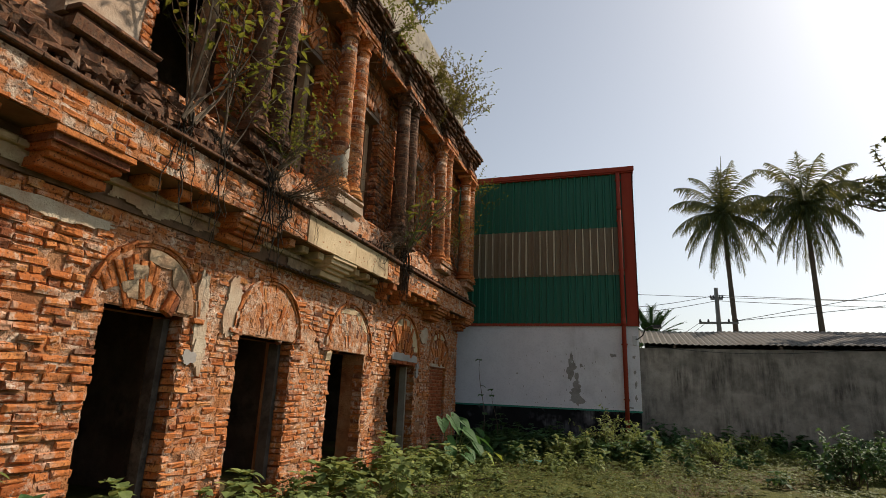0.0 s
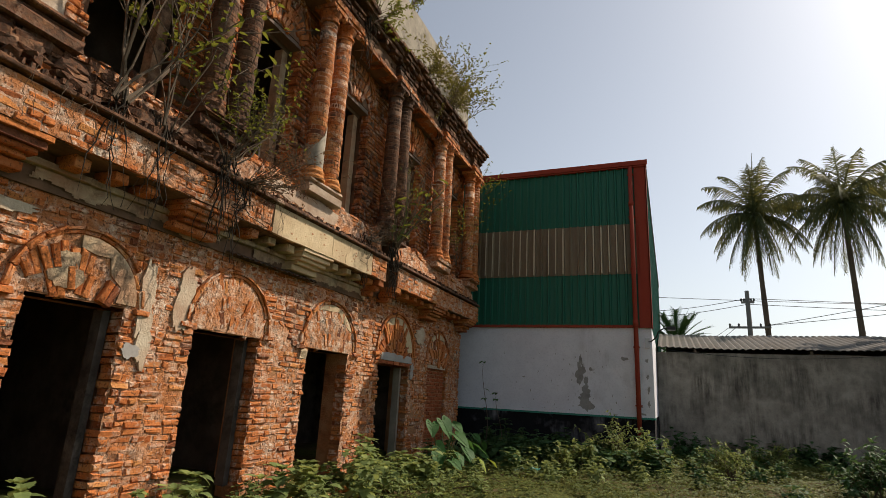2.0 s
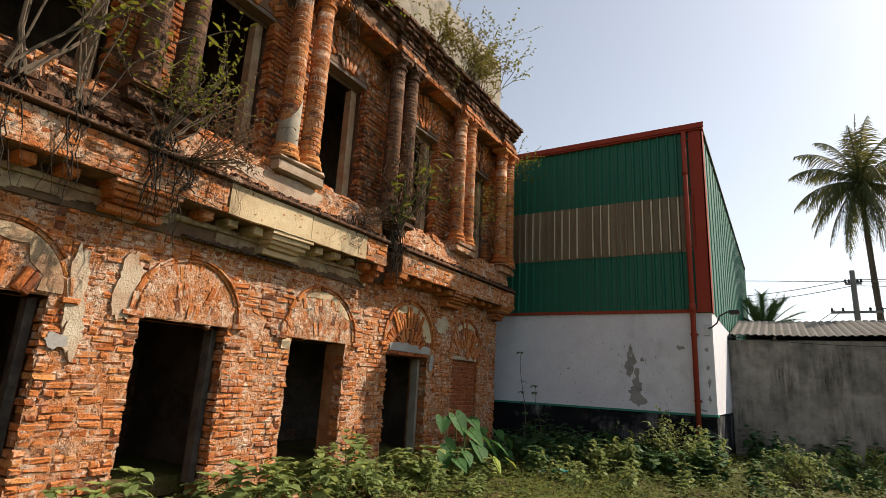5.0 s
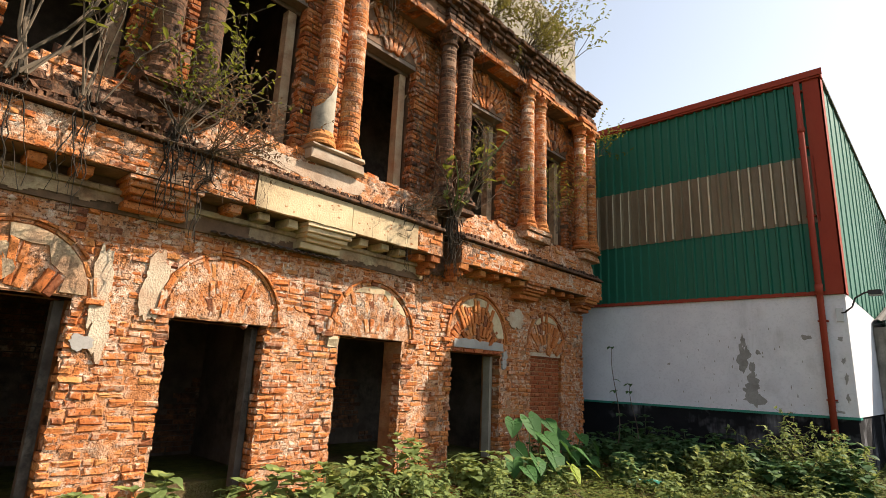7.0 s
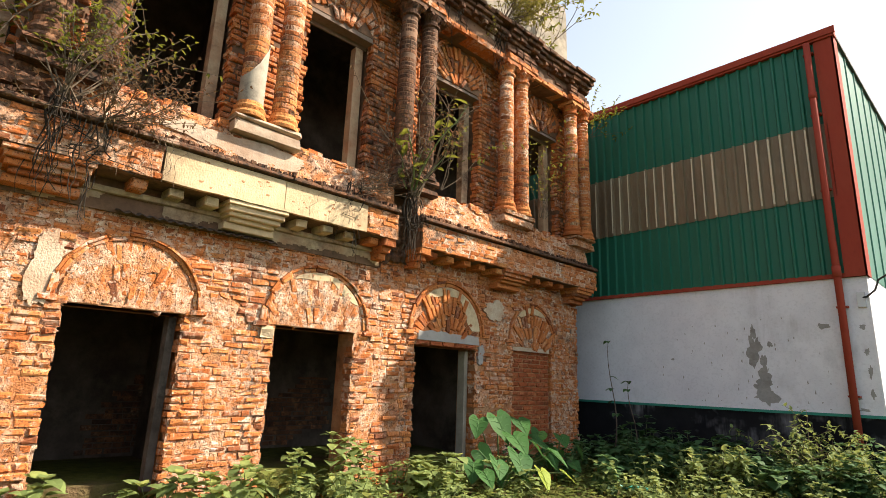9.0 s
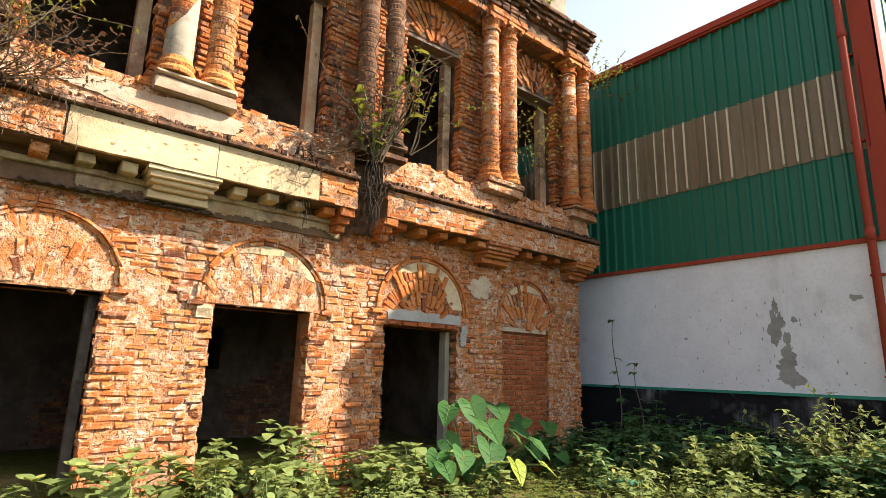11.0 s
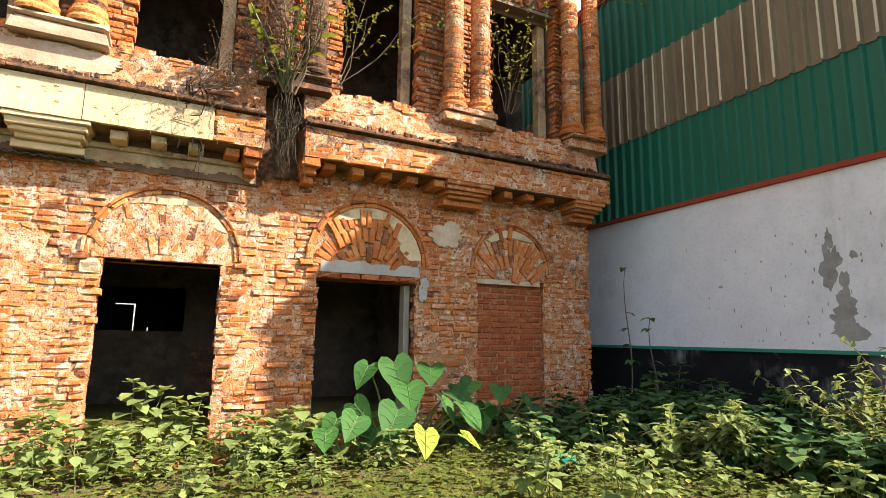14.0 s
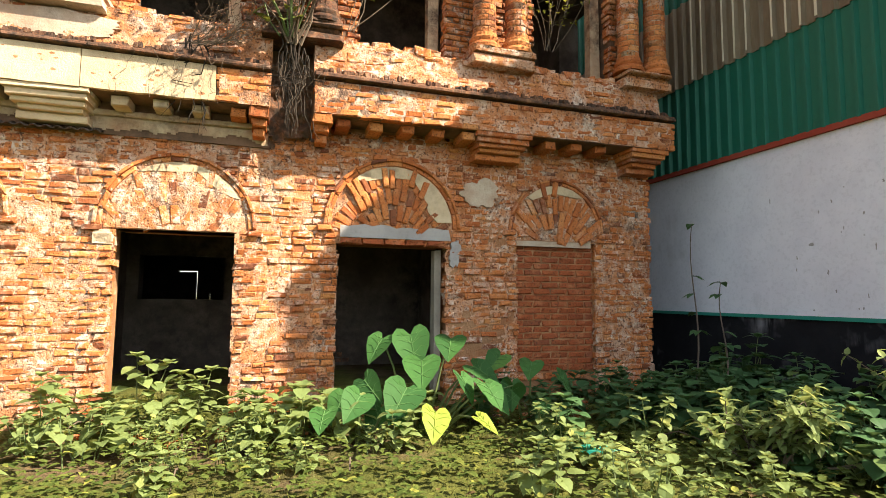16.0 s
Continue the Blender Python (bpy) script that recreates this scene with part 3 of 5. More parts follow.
def lintel_and_infill():
    # cement bed and brick lintel over the fifth doorway
    a, b = DOORS[4]
    it = thing("door_lintel", "brick door lintel bedded in grey cement", "lintel", (F, a, 1.72))
    bed = MB()
    top = [(a + 0.02 + (b - a) * k / 14, 1.93 + RND.uniform(-0.02, 0.03)) for k in range(15)]
    bed.slab([(a + 0.02, 1.80), (b + 0.05, 1.80)] + top[::-1], F - 0.1, F + 0.036)
    part("cement_bed", bed, CEMENT, it)
    for k in range(5):
        l = (b - a - 0.02) / 5
        brick(BRICK_RED, it, (F + 0.042, a + 0.01 + (k + 0.5) * l, 1.76), (0.3, l * 0.98, 0.07))
    # the bricked-up doorway
    a, b = DOORS[5]
    fill = thing("brick_infill", "doorway closed with neat dark red bricks", "wall", (F - 0.06, a, 0))
    core = MB()
    core.box(F - 0.3, F - 0.078, a - 0.03, b + 0.03, -0.1, 1.84)
    part("mortar", core, MORTAR, fill)
    RND.seed(3)
    z, row = 0.20, 0
    while z < 1.74:
        y = a
        first = row % 2
        while y < b - 0.02:
            l = min(0.12 if first else 0.25, b - y)
            first = False
            if l > 0.05:
                brick(BRICK_RED, fill, (F - 0.062 + RND.gauss(0, 0.002), y + l / 2, z + 0.04), (0.1, l - 0.012, 0.068))
            y += l
        z, row = z + 0.081, row + 1
    for k in range(5):
        brick(BRICK, fill, (F - 0.05, a + 0.1 + 0.2 * k, 0.14), (0.1, 0.18, 0.08))
    strip = MB()
    strip.box(F - 0.2, F + 0.0, a, b - 0.06, 1.79, 1.86, 0.01)
    part("plaster_strip", strip, LIME, fill, "pale plaster strip under the arch")
    # wooden frames that are left in the doorways
    for i, side in ((4, 1), (2, 1), (1, 1)):
        a, b = DOORS[i]
        mb = MB()
        y = b - 0.10
        mb.box(F - 0.30, F - 0.16, y, y + 0.08, 0, LINTEL[i], 0.008)
        # all but the fifth doorway's post take the dark indoor shade tone
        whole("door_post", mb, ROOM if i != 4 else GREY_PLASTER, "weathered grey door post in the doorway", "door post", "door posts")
    # block of stone under the third arch's foot
    mb = MB()
    mb.box(F - 0.1, F + 0.03, 9.33, 9.52, 1.62, 1.76, 0.02, 0.02)
    whole("impost_block", mb, WARM, "loose pale stone block below the arch foot", "stone")


lintel_and_infill()

lift_to(UPPER - 0.02)


def segments():
    return [(YSTART, GAP[0]), (GAP[1], YEND + 0.08)]


def cornice():
    """The string cornice between the storeys."""
    RND.seed(21)
    base = thing("cornice", "broken brick and plaster cornice between the storeys", "cornice", (F, 8, 2.62))
    core, band, ledge, bed = MB(), MB(), MB(), MB()
    for a, b in segments():
        core.box(F - 0.02, -3.285, a, b, 2.95, 3.33)
        # plaster mouldings under the blocks
        y = a
        while y < b:
            l = min(RND.uniform(0.5, 1.1), b - y)
            if y + l < GAP[0] + 0.08:
                band.box(F - 0.02, F + 0.10, y, y + l, 2.80, 2.86, 0.006, 0.01)
            y += l
        core.box(F - 0.02, F + 0.03, a, min(b, GAP[0] + 0.02), 2.62, 2.96) if a < 5 else None
        # drip ledge: thin worn tiles, and the crumbled bed on top of them
        y = a
        while y < b:
            l = min(RND.uniform(0.5, 1.3), b - y)
            ledge.box(-3.5, -3.185 + RND.gauss(0, 0.006), y, y + l - 0.005, 3.335, 3.372 + RND.uniform(0, 0.006), 0.004, 0.008)
            y += l
        n = int((b - a) / 0.035)
        v = []
        for k in range(n + 1):
            y = a + (b - a) * k / n
            q = noise.noise((y * 2.3, 5, 0)) * 0.03 + noise.noise((y * 11, 7, 0)) * 0.016 + noise.noise((y * 31, 8, 0)) * 0.007
            h = 0.045 + noise.noise((y * 1.7, 9, 0)) * 0.03 + noise.noise((y * 14, 3, 0)) * 0.018
            v += [(-3.5, y, 3.37), (-3.225 + q, y, 3.37), (-3.235 + q, y, 3.37 + max(0.012, h) * 0.7), (-3.30 + q, y, 3.375 + max(0.012, h)), (-3.5, y, 3.40 + max(0.012, h))]
        bed.add(v, [(5 * k + c, 5 * k + (c + 1) % 5, 5 * k + 5 + (c + 1) % 5, 5 * k + 5 + c) for k in range(n) for c in range(5)] + [(4, 3, 2, 1, 0), tuple(5 * n + c for c in range(5))])
    low = MB()
    low.sheet(1.6, GAP[0], 2.60, 2.81, 0.018, lambda y, z: F + 0.052 + 0.014 * noise.noise((y * 3, z * 4, 70)) + 0.010 * noise.noise((y * 12, z * 14, 71)), lambda y, z: z < 2.68 + 0.10 * noise.noise((y * 2.5, 0, 72)) + 0.03 * noise.noise((y * 15, 0, 73)) or noise.noise((y * 1.7, z * 2, 74)) < -0.38)
    part("lower_plaster", low, WARM, base, "broken plaster band under the moulding", smooth=True, kind="stuff")
    part("core", core, MORTAR_DARK, base)
    part("plaster_band", band, WARM, base, "cracked cream-grey plaster moulding")
    part("drip_ledge", ledge, BRICK_DARK, base, "thin mould-black ledge tiles")
    part("crumbled_bed", bed, BRICK_DARK, base, "crumbled mouldy mortar on the ledge", True)
    cream = MB()
    cuts = [7.9, 9.25, 10.45]
    for a, b in zip(cuts, cuts[1:]):
        low = [(a + 0.004 + (b - a - 0.008) * k / 10, 2.95 + RND.uniform(-0.006, 0.006)) for k in range(11)]
        cream.slab(low + [(b - 0.004 + (RND.uniform(-0.05, 0.05) if b == cuts[-1] else 0), 3.32), (a + 0.004, 3.32)], -3.30, -3.245)
    part("plaster_fascia", cream, CREAM, base, "smooth cream plaster fascia with chips")
    chips = MB()
    for _ in range(26):
        chips.slab(blob(RND.uniform(8.0, 10.35), RND.uniform(2.98, 3.28), RND.uniform(0.008, 0.03), RND.uniform(0.006, 0.014), 7), -3.25, -3.2435)
    part("chips", chips, MORTAR, base, "chipped spots in the plaster")
    rest = MB()
    for a, b in ((1.5, 7.88), (10.45, GAP[0]), (GAP[1], YEND + 0.08)):
        for y, z, l, h in courses(a, b, 2.95, 3.33, lambda y, z: RND.random() < 0.05, (True, True), 0.076):
            x = -3.252 + RND.gauss(0, 0.008)
            if y > GAP[1] - 0.5:
                brick(BRICK_ORANGE, base, (x, y, z), (0.1, l, h))
            else:
                rest.box(x - 0.1, x, y - l / 2, y + l / 2, z - h / 2, z + h / 2, 0.008, 0.01)
    for y, z, l, h in courses(-3.69, -3.25, 2.95, 3.33, lambda y, z: False, (False, True), 0.076):
        rest.box(y - l / 2, y + l / 2, YEND, YEND + 0.085 + RND.gauss(0, 0.01), z - h / 2, z + h / 2, 0.006)
    part("fascia_brickwork", rest, BRICK_ORANGE, base, kind="stuff")
    skin = MB()
    skin.sheet(1.6, YEND + 0.05, 2.955, 3.325, 0.018, lambda y, z: -3.254 + 0.010 * noise.noise((y * 4, z * 4, 60)) + 0.008 * noise.noise((y * 13, z * 15, 61)) + 0.005 * noise.noise((y * 40, z * 45, 62)), lambda y, z: 7.88 < y < 10.47 or GAP[0] < y < GAP[1])
    part("mortar_crust", skin, CRUST, base, smooth=True, kind="stuff")
    # small blocks, and a stepped bracket under every pair of columns
    y = 1.9
    while y < YEND:
        if all(abs(y - c) > 0.42 for c in PAIRS) and not GAP[0] - 0.08 < y < GAP[1] + 0.08:
            plain = 7.88 < y < 10.5
            mb = MB()
            mb.box(F, -3.37 + RND.gauss(0, 0.012), y - 0.075, y + 0.075, 2.845 + RND.uniform(-0.008, 0.02), 2.945, 0.006, 0.012)
            part("dentil", mb, CREAM if plain else BRICK_ORANGE, base)
        y += 0.365
    for c in PAIRS:
        plain = 8.9 < c < 9.4
        mb = MB()
        if abs(c - 11.3) < 0.1:
            for yy in (GAP[0] - 0.1, GAP[1] + 0.1):
                mb.box(F, -3.27, yy - 0.1, yy + 0.1, 2.86, 2.95, 0.01, 0.012)
                mb.box(F, -3.36, yy - 0.08, yy + 0.08, 2.77, 2.86, 0.01, 0.012)
                mb.box(F, -3.45, yy - 0.06, yy + 0.06, 2.69, 2.77, 0.01, 0.012)
        else:
            w = 0.36 if c < 15 else 0.28
            for x, q, z0, z1 in ((-3.26, w, 2.90, 2.95), (-3.30, w - 0.025, 2.84, 2.90), (-3.35, w - 0.05, 2.79, 2.84), (-3.42, w - 0.09, 2.74, 2.79), (-3.49, w - 0.06, 2.66, 2.735)):
                mb.box(F, x, c - q, c + q, z0, z1, 0.006, 0.008)
        part("bracket", mb, CREAM if plain else BRICK_ORANGE, base, "stepped cream plaster bracket" if plain else "stepped brick bracket")
    # the niche where the cornice has fallen; its shade is in the dark brick colour
    nb = MB()
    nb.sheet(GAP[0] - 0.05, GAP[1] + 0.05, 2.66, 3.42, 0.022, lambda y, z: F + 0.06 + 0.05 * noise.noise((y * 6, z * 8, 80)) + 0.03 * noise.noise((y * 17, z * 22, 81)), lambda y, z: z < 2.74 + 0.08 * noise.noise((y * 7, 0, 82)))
    part("broken_gap", nb, BRICK_DARK, base, "gap where cornice bricks have fallen, coloured dark as in shade", True)


cornice()

lift_to(UPPER)


def upper_storey():
    RND.seed(31)
    UX = F - 0.02
    core = MB()
    edges = [YSTART] + [v for d in WINDOWS for v in d] + [YEND - 0.12]
    for i in range(0, len(edges), 2):
        core.box(UX - 0.4, UX - 0.022, edges[i] + (0.04 if i else 0), edges[i + 1] - 0.04, 3.4, 7.0)
    for a, b in WINDOWS:
        core.box(UX - 0.398, UX - 0.024, a - 0.02, b + 0.02, WARCH_Z - 0.24, 7.0)
        core.box(UX - 0.398, UX - 0.024, a - 0.02, b + 0.02, 3.4, 3.86)
    wall = whole("wall_upper", core, MORTAR_DARK, "upper brick wall with arched window openings", "wall", kind="structure")
    rest = MB()
    for i in range(0, len(edges), 2):
        for y, z, l, h in courses(max(1.5, edges[i]), edges[i + 1], 3.9, 6.92, lambda y, z: in_arch(y, z, 0.09, True) or RND.random() < 0.04, (i > 0, True)):
            x = UX + RND.gauss(0, 0.008)
            rest.box(x - 0.16, x, y - l / 2, y + l / 2, z - h / 2, z + h / 2, 0.006, 0.012)
    for a, b in WINDOWS:
        for y, z, l, h in courses(a, b, WARCH_Z - 0.17, 6.92, lambda y, z: in_arch(y, z, 0.09, True)):
            rest.box(UX - 0.06, UX + RND.gauss(0, 0.008), y - l / 2, y + l / 2, z - h / 2, z + h / 2, 0.006, 0.012)
    part("brickwork", rest, BRICK_UP, wall, kind="stuff")
    # plinth under the columns, with a rubble top
    pl, rub = MB(), MB()
    for a, b in ((YSTART, GAP[0]), (GAP[1], YEND - 0.02)):
        pl.box(F, -3.49, a, b, 3.4, 3.79)
        for y, z, l, h in courses(max(1.5, a), b, 3.44, 3.84, lambda y, z: RND.random() < 0.08 or (8.3 < y < 9.9 and z < 3.7)):
            x = -3.385 - (z - 3.44) * 0.12 + RND.gauss(0, 0.012)
            rub.box(x - 0.1, x, y - l / 2, y + l / 2, z - h / 2, z + h / 2, 0.01, 0.014)
    y = 1.5
    while y < YEND - 0.1:
        l = RND.uniform(0.1, 0.24)
        if all(abs(y - c) > 0.4 for c in PAIRS) and RND.random() < 0.85:
            x = -3.44 + RND.uniform(-0.04, 0.03)
            rub.box(x - 0.12, x, y, y + l, 3.78, 3.85 + RND.uniform(0, 0.07), 0.022, 0.02)
            rub.box(x - 0.34, x - 0.13, y + 0.02, y + l - 0.01, 3.80, 3.88 + RND.uniform(0, 0.05), 0.02, 0.02)
        y += l + 0.01
    base = thing("plinth", "low brick plinth wall with a rubble top", "plinth", (F, 8, 3.4))
    part("core", pl, MORTAR_DARK, base)
    part("brickwork", rub, BRICK, base, kind="stuff")
    skin = MB()
    skin.sheet(1.6, YEND - 0.04, 3.40, 3.86, 0.02, lambda y, z: -3.378 - (z - 3.44) * 0.14 + 0.02 * noise.noise((y * 3, z * 3, 50)) + 0.014 * noise.noise((y * 11, z * 13, 51)) + 0.006 * noise.noise((y * 40, z * 45, 52)), lambda y, z: GAP[0] < y < GAP[1])
    part("mortar_crust", skin, CRUST, base, smooth=True, kind="stuff")
    cem = MB()
    cem.slab(blob(8.95, 3.60, 0.62, 0.13, 26, 0.2), -3.5, -3.375)
    cem.slab(blob(8.25, 3.62, 0.4, 0.09, 20, 0.25), -3.5, -3.378)
    part("plaster", cem, ROUGHCAST, base, "weathered plaster left on the plinth")
    # dirt and broken bits that lie on the ledge
    bits = MB()
    for _ in range(900):
        y = RND.uniform(2.0, YEND)
        if GAP[0] < y < GAP[1]:
            continue
        s = RND.uniform(0.008, 0.03)
        x = RND.uniform(-3.40, -3.23)
        bits.box(x - s, x + s * 0.6, y, y + s * RND.uniform(1, 2.4), 3.38, 3.41 + s * RND.uniform(0.5, 1.3) + 0.25 * max(0, -3.27 - x), s * 0.3, s * 0.2)
    part("ledge_debris", bits, BRICK_DARK, base, "dirt and broken brick on the ledge", kind="stuff")
    # pedestals
    for c in PAIRS:
        w = 0.42 if c < 15 else 0.37
        m = ROUGHCAST if 8.9 < c < 9.5 else (CRUST if c > 13 else BRICK_DARK)
        it = thing("pedestal", "moulded pedestal with broken edges under a pair of columns", "pedestal", (F, c, 3.78), "column pedestals")
        for x, q, z0, z1 in ((-3.27, w, 3.74, 3.86), (-3.30, w - 0.04, 3.86, 3.91), (-3.235, w - 0.01, 3.91, 3.965)):
            mb = MB()
            mb.box(F - 0.02, x, c - q, c + q, z0, z1, 0.022, 0.02)
            part("moulding", mb, m, it)

    # wooden lintels and pale inner frames in the window openings
    for i, (a, b) in enumerate(WINDOWS):
        mb = MB()
        mb.box(UX - 0.20, UX - 0.02, a - 0.03, b + 0.03, WARCH_Z - 0.34, WARCH_Z - 0.27, 0.01)
        mb.box(UX - 0.24, UX - 0.21, a - 0.02, b + 0.02, WARCH_Z - 0.39, WARCH_Z - 0.33, 0.006)
        whole("window_lintel", mb, TIMBER, "weathered timber lintel under the arch head", "lintel", "window lintels")
        mb = MB()
        y = b - 0.16
        mb.box(UX - 0.36, UX - 0.22, y, y + 0.14, 3.9, WARCH_Z - 0.39, 0.01)
        whole("window_jamb", mb, WARM, "pale plastered jamb of the window opening", "jamb", "window jambs")


upper_storey()


def column(c, y, dark, broken=False, sleeve=False):
    """A round brick column: every course a ring of bricks, moulded base and capital."""
    x, r = -3.41, 0.145
    col = thing("column", ("mould-blackened" if dark else "orange") + " round brick column with its plaster fallen" + (", grey plaster left at its foot" if sleeve else ""), "column", (x, y, 3.965), "paired columns of the upper storey")
    m = BRICK_DARK if dark else BRICK_UP
    b = MB()
    prof = [(0.20, 3.965), (0.205, 4.0), (0.19, 4.03), (0.17, 4.045), (0.18, 4.07), (0.185, 4.09), (0.165, 4.12), (0.155, 4.16)]
    b.lathe(x, y, prof, 20, 0.004)
    part("base", b, BRICK_ORANGE if not dark else BRICK_DARK, col, "rounded moulded base")
    sh, z, top = MB(), 4.16, 5.2 if broken else 6.590
    turn = 0
    while z < top:
        h = 0.074 * RND.uniform(0.93, 1.04)
        k = 5
        rr = r * (1 - 0.10 * (z - 4.16) / 2.2) + RND.gauss(0, 0.0025)
        for j in range(k):
            a0 = 2 * math.pi * j / k + turn
            a1 = 2 * math.pi * (j + 1) / k + turn - 0.07
            q = rr + RND.gauss(0, 0.0018)
            n = 4
            pts = []
            for zz, s in ((z + 0.003, 0.0), (z + 0.012, 1), (z + h - 0.016, 1), (z + h - 0.007, 0.0)):
                rad = q if s else q - 0.0035
                pts += [(x + rad * math.cos(a0 + (a1 - a0) * i / n), y + rad * math.sin(a0 + (a1 - a0) * i / n), zz) for i in range(n + 1)]
            w = n + 1
            sh.add(pts, [(a * w + i, a * w + i + 1, (a + 1) * w + i + 1, (a + 1) * w + i) for a in range(3) for i in range(n)])
        turn += 0.63 + RND.uniform(-0.1, 0.1)
        z += h
    part("shaft", sh, m, col, kind="stuff", smooth=False)
    inner = MB()
    inner.lathe(x, y, [(r - 0.004, 4.1), (r * 0.9 - 0.004, top)], 20)
    part("core", inner, CRUST if not dark else MORTAR_DARK, col, "", True)
    if sleeve:
        mb = MB()
        n = 18
        ring = [2 * math.pi * k / n for k in range(n)]
        low = [(x + (r + 0.006) * math.cos(a), y + (r + 0.006) * math.sin(a), 4.13) for a in ring]
        high = [(x + (r + 0.004) * math.cos(a), y + (r + 0.004) * math.sin(a), 4.75 + 0.28 * math.sin(a - 0.2) + RND.uniform(-0.03, 0.03)) for a in ring]
        mb.add(low + high, [(k, (k + 1) % n, n + (k + 1) % n, n + k) for k in range(n)])
        part("plaster_sleeve", mb, GREY_PLASTER, col, "grey plaster still on the column foot", True)
    if not broken:
        cap = MB()
        cap.lathe(x, y, [(0.135, 6.590), (0.16, 6.605), (0.16, 6.630), (0.135, 6.645), (0.14, 6.700), (0.175, 6.760), (0.185, 6.790)], 18, 0.004)
        part("capital", cap, m, col, "small moulded capital")
        ab = MB()
        ab.box(x - 0.18, x + 0.19, y - 0.19, y + 0.19, 6.790, 6.860, 0.012)
        for s in (-1, 1):
            ab.tube([(x + 0.15, y + s * 0.13, 6.730), (x + 0.21, y + s * 0.13, 6.750)], [0.045, 0.03], 8)
        part("abacus", ab, m, col)


RND.seed(77)
for c in PAIRS[1:]:
    if c < 5:
        continue
    for s in (-1, 1):
        column(c, c + s * 0.215, c < 7 or abs(c - 11.3) < 0.1, False, abs(c - 8.97) < 0.1 and s < 0)


def wide_pier():
    """The plastered pier before the first pair, with bricks showing at its edge."""
    mb = MB()
    mb.box(F, -3.40, 4.42, 5.16, 3.9, 6.86)
    it = whole("pier", mb, ROUGHCAST, "broad plastered pier with a bare brick edge", "pier")
    e = MB()
    z = 3.9
    while z < 6.8:
        e.box(F, -3.385 + RND.gauss(0, 0.008), 5.10, 5.20 + RND.uniform(-0.02, 0.02), z, z + 0.066, 0.006, 0.01)
        z += 0.078
    part("edge_brickwork", e, BRICK_ORANGE, it, kind="stuff")
    r = MB()
    for _ in range(260):
        y, s = RND.uniform(2.2, 6.9), RND.uniform(0.04, 0.13)
        z = 3.42 + abs(RND.gauss(0, 0.20))
        r.box(-3.62 + RND.uniform(-0.1, 0.1), -3.28 - (z - 3.44) * 0.6 + RND.uniform(-0.05, 0.05), y, y + s * 2, z, z + s, 0.03, 0.02)
    whole("rubble", r, BRICK_DARK, "heap of broken mouldy bricks on the ledge", "rubble", kind="stuff")


wide_pier()

lift_to(ROOF)


def entablature():
    RND.seed(41)
    base = thing("entablature", "crumbling brick entablature and roof cornice, black with mould", "cornice", (F, 8, 6.6))
    core = MB()
    core.box(F - 0.02, -3.36, YSTART, YEND - 0.04, 6.6, 7.0)
    part("core", core, MORTAR_DARK, base)
    a = MB()
    fr = MB()
    y = 1.0
    while y < YEND - 0.02:
        l = min(RND.uniform(0.18, 0.28), YEND - 0.02 - y)
        over = any(abs(y + l / 2 - c) < 0.46 for c in PAIRS)
        x = -3.20 if over else -3.30
        a.box(-3.6, x + RND.gauss(0, 0.006), y, y + l - 0.008, 6.60, 6.655, 0.005, 0.008)
        a.box(-3.6, x - 0.03 + RND.gauss(0, 0.006), y, y + l - 0.008, 6.66, 6.73, 0.006, 0.008)
        for z in (6.74, 6.82, 6.90):
            if RND.random() > 0.06:
                fr.box(-3.6, x - 0.06 + RND.gauss(0, 0.012), y + 0.004, y + l - 0.012, z, z + 0.07, 0.008, 0.01)
        for z, q in ((6.985, 0.02), (7.06, 0.09), (7.14, 0.14), (7.22, 0.19)):
            if RND.random() > (0.05 if y > 11 else 0.14):
                fr.box(-3.7, x - 0.0 + q - (0.06 if over else 0.0) + RND.gauss(0, 0.014), y, y + l - 0.006, z, z + 0.075, 0.01, 0.01)
        y += l
    part("architrave", a, BRICK_UP, base)
    part("frieze_and_cornice", fr, BRICK_DARK, base, "stepped mould-black brick courses", kind="stuff")
    y = 1.2
    while y < YEND - 0.2:
        d = MB()
        d.box(F, -3.22 + RND.gauss(0, 0.015), y, y + 0.09, 6.99, 7.055, 0.008, 0.008)
        part("dentil", d, BRICK_DARK, base)
        y += 0.30
    end = MB()
    for z, q in ((6.6, 0.0), (6.7, 0.0), (6.8, 0.0), (6.9, 0.0), (6.985, 0.04), (7.06, 0.08), (7.14, 0.12), (7.22, 0.16)):
        end.box(-5.0, -3.34 + q, YEND - 0.1, YEND - 0.05 + q + RND.gauss(0, 0.01), z, z + 0.075, 0.01)
    part("end_brickwork", end, BRICK_DARK, base, kind="stuff")
    p = MB()
    n = 40
    top = [(YSTART + (15.75 - YSTART) * k / n, 9.22 + RND.uniform(-0.03, 0.04)) for k in range(n + 1)]
    p.slab([(YSTART, 7.25)] + top + [(15.79, 9.0), (15.81, 7.25)], F - 0.28, F + 0.03)
    whole("parapet", p, GREY_PLASTER, "weathered grey plaster roof parapet", "parapet")


entablature()

lift_to(0.0)


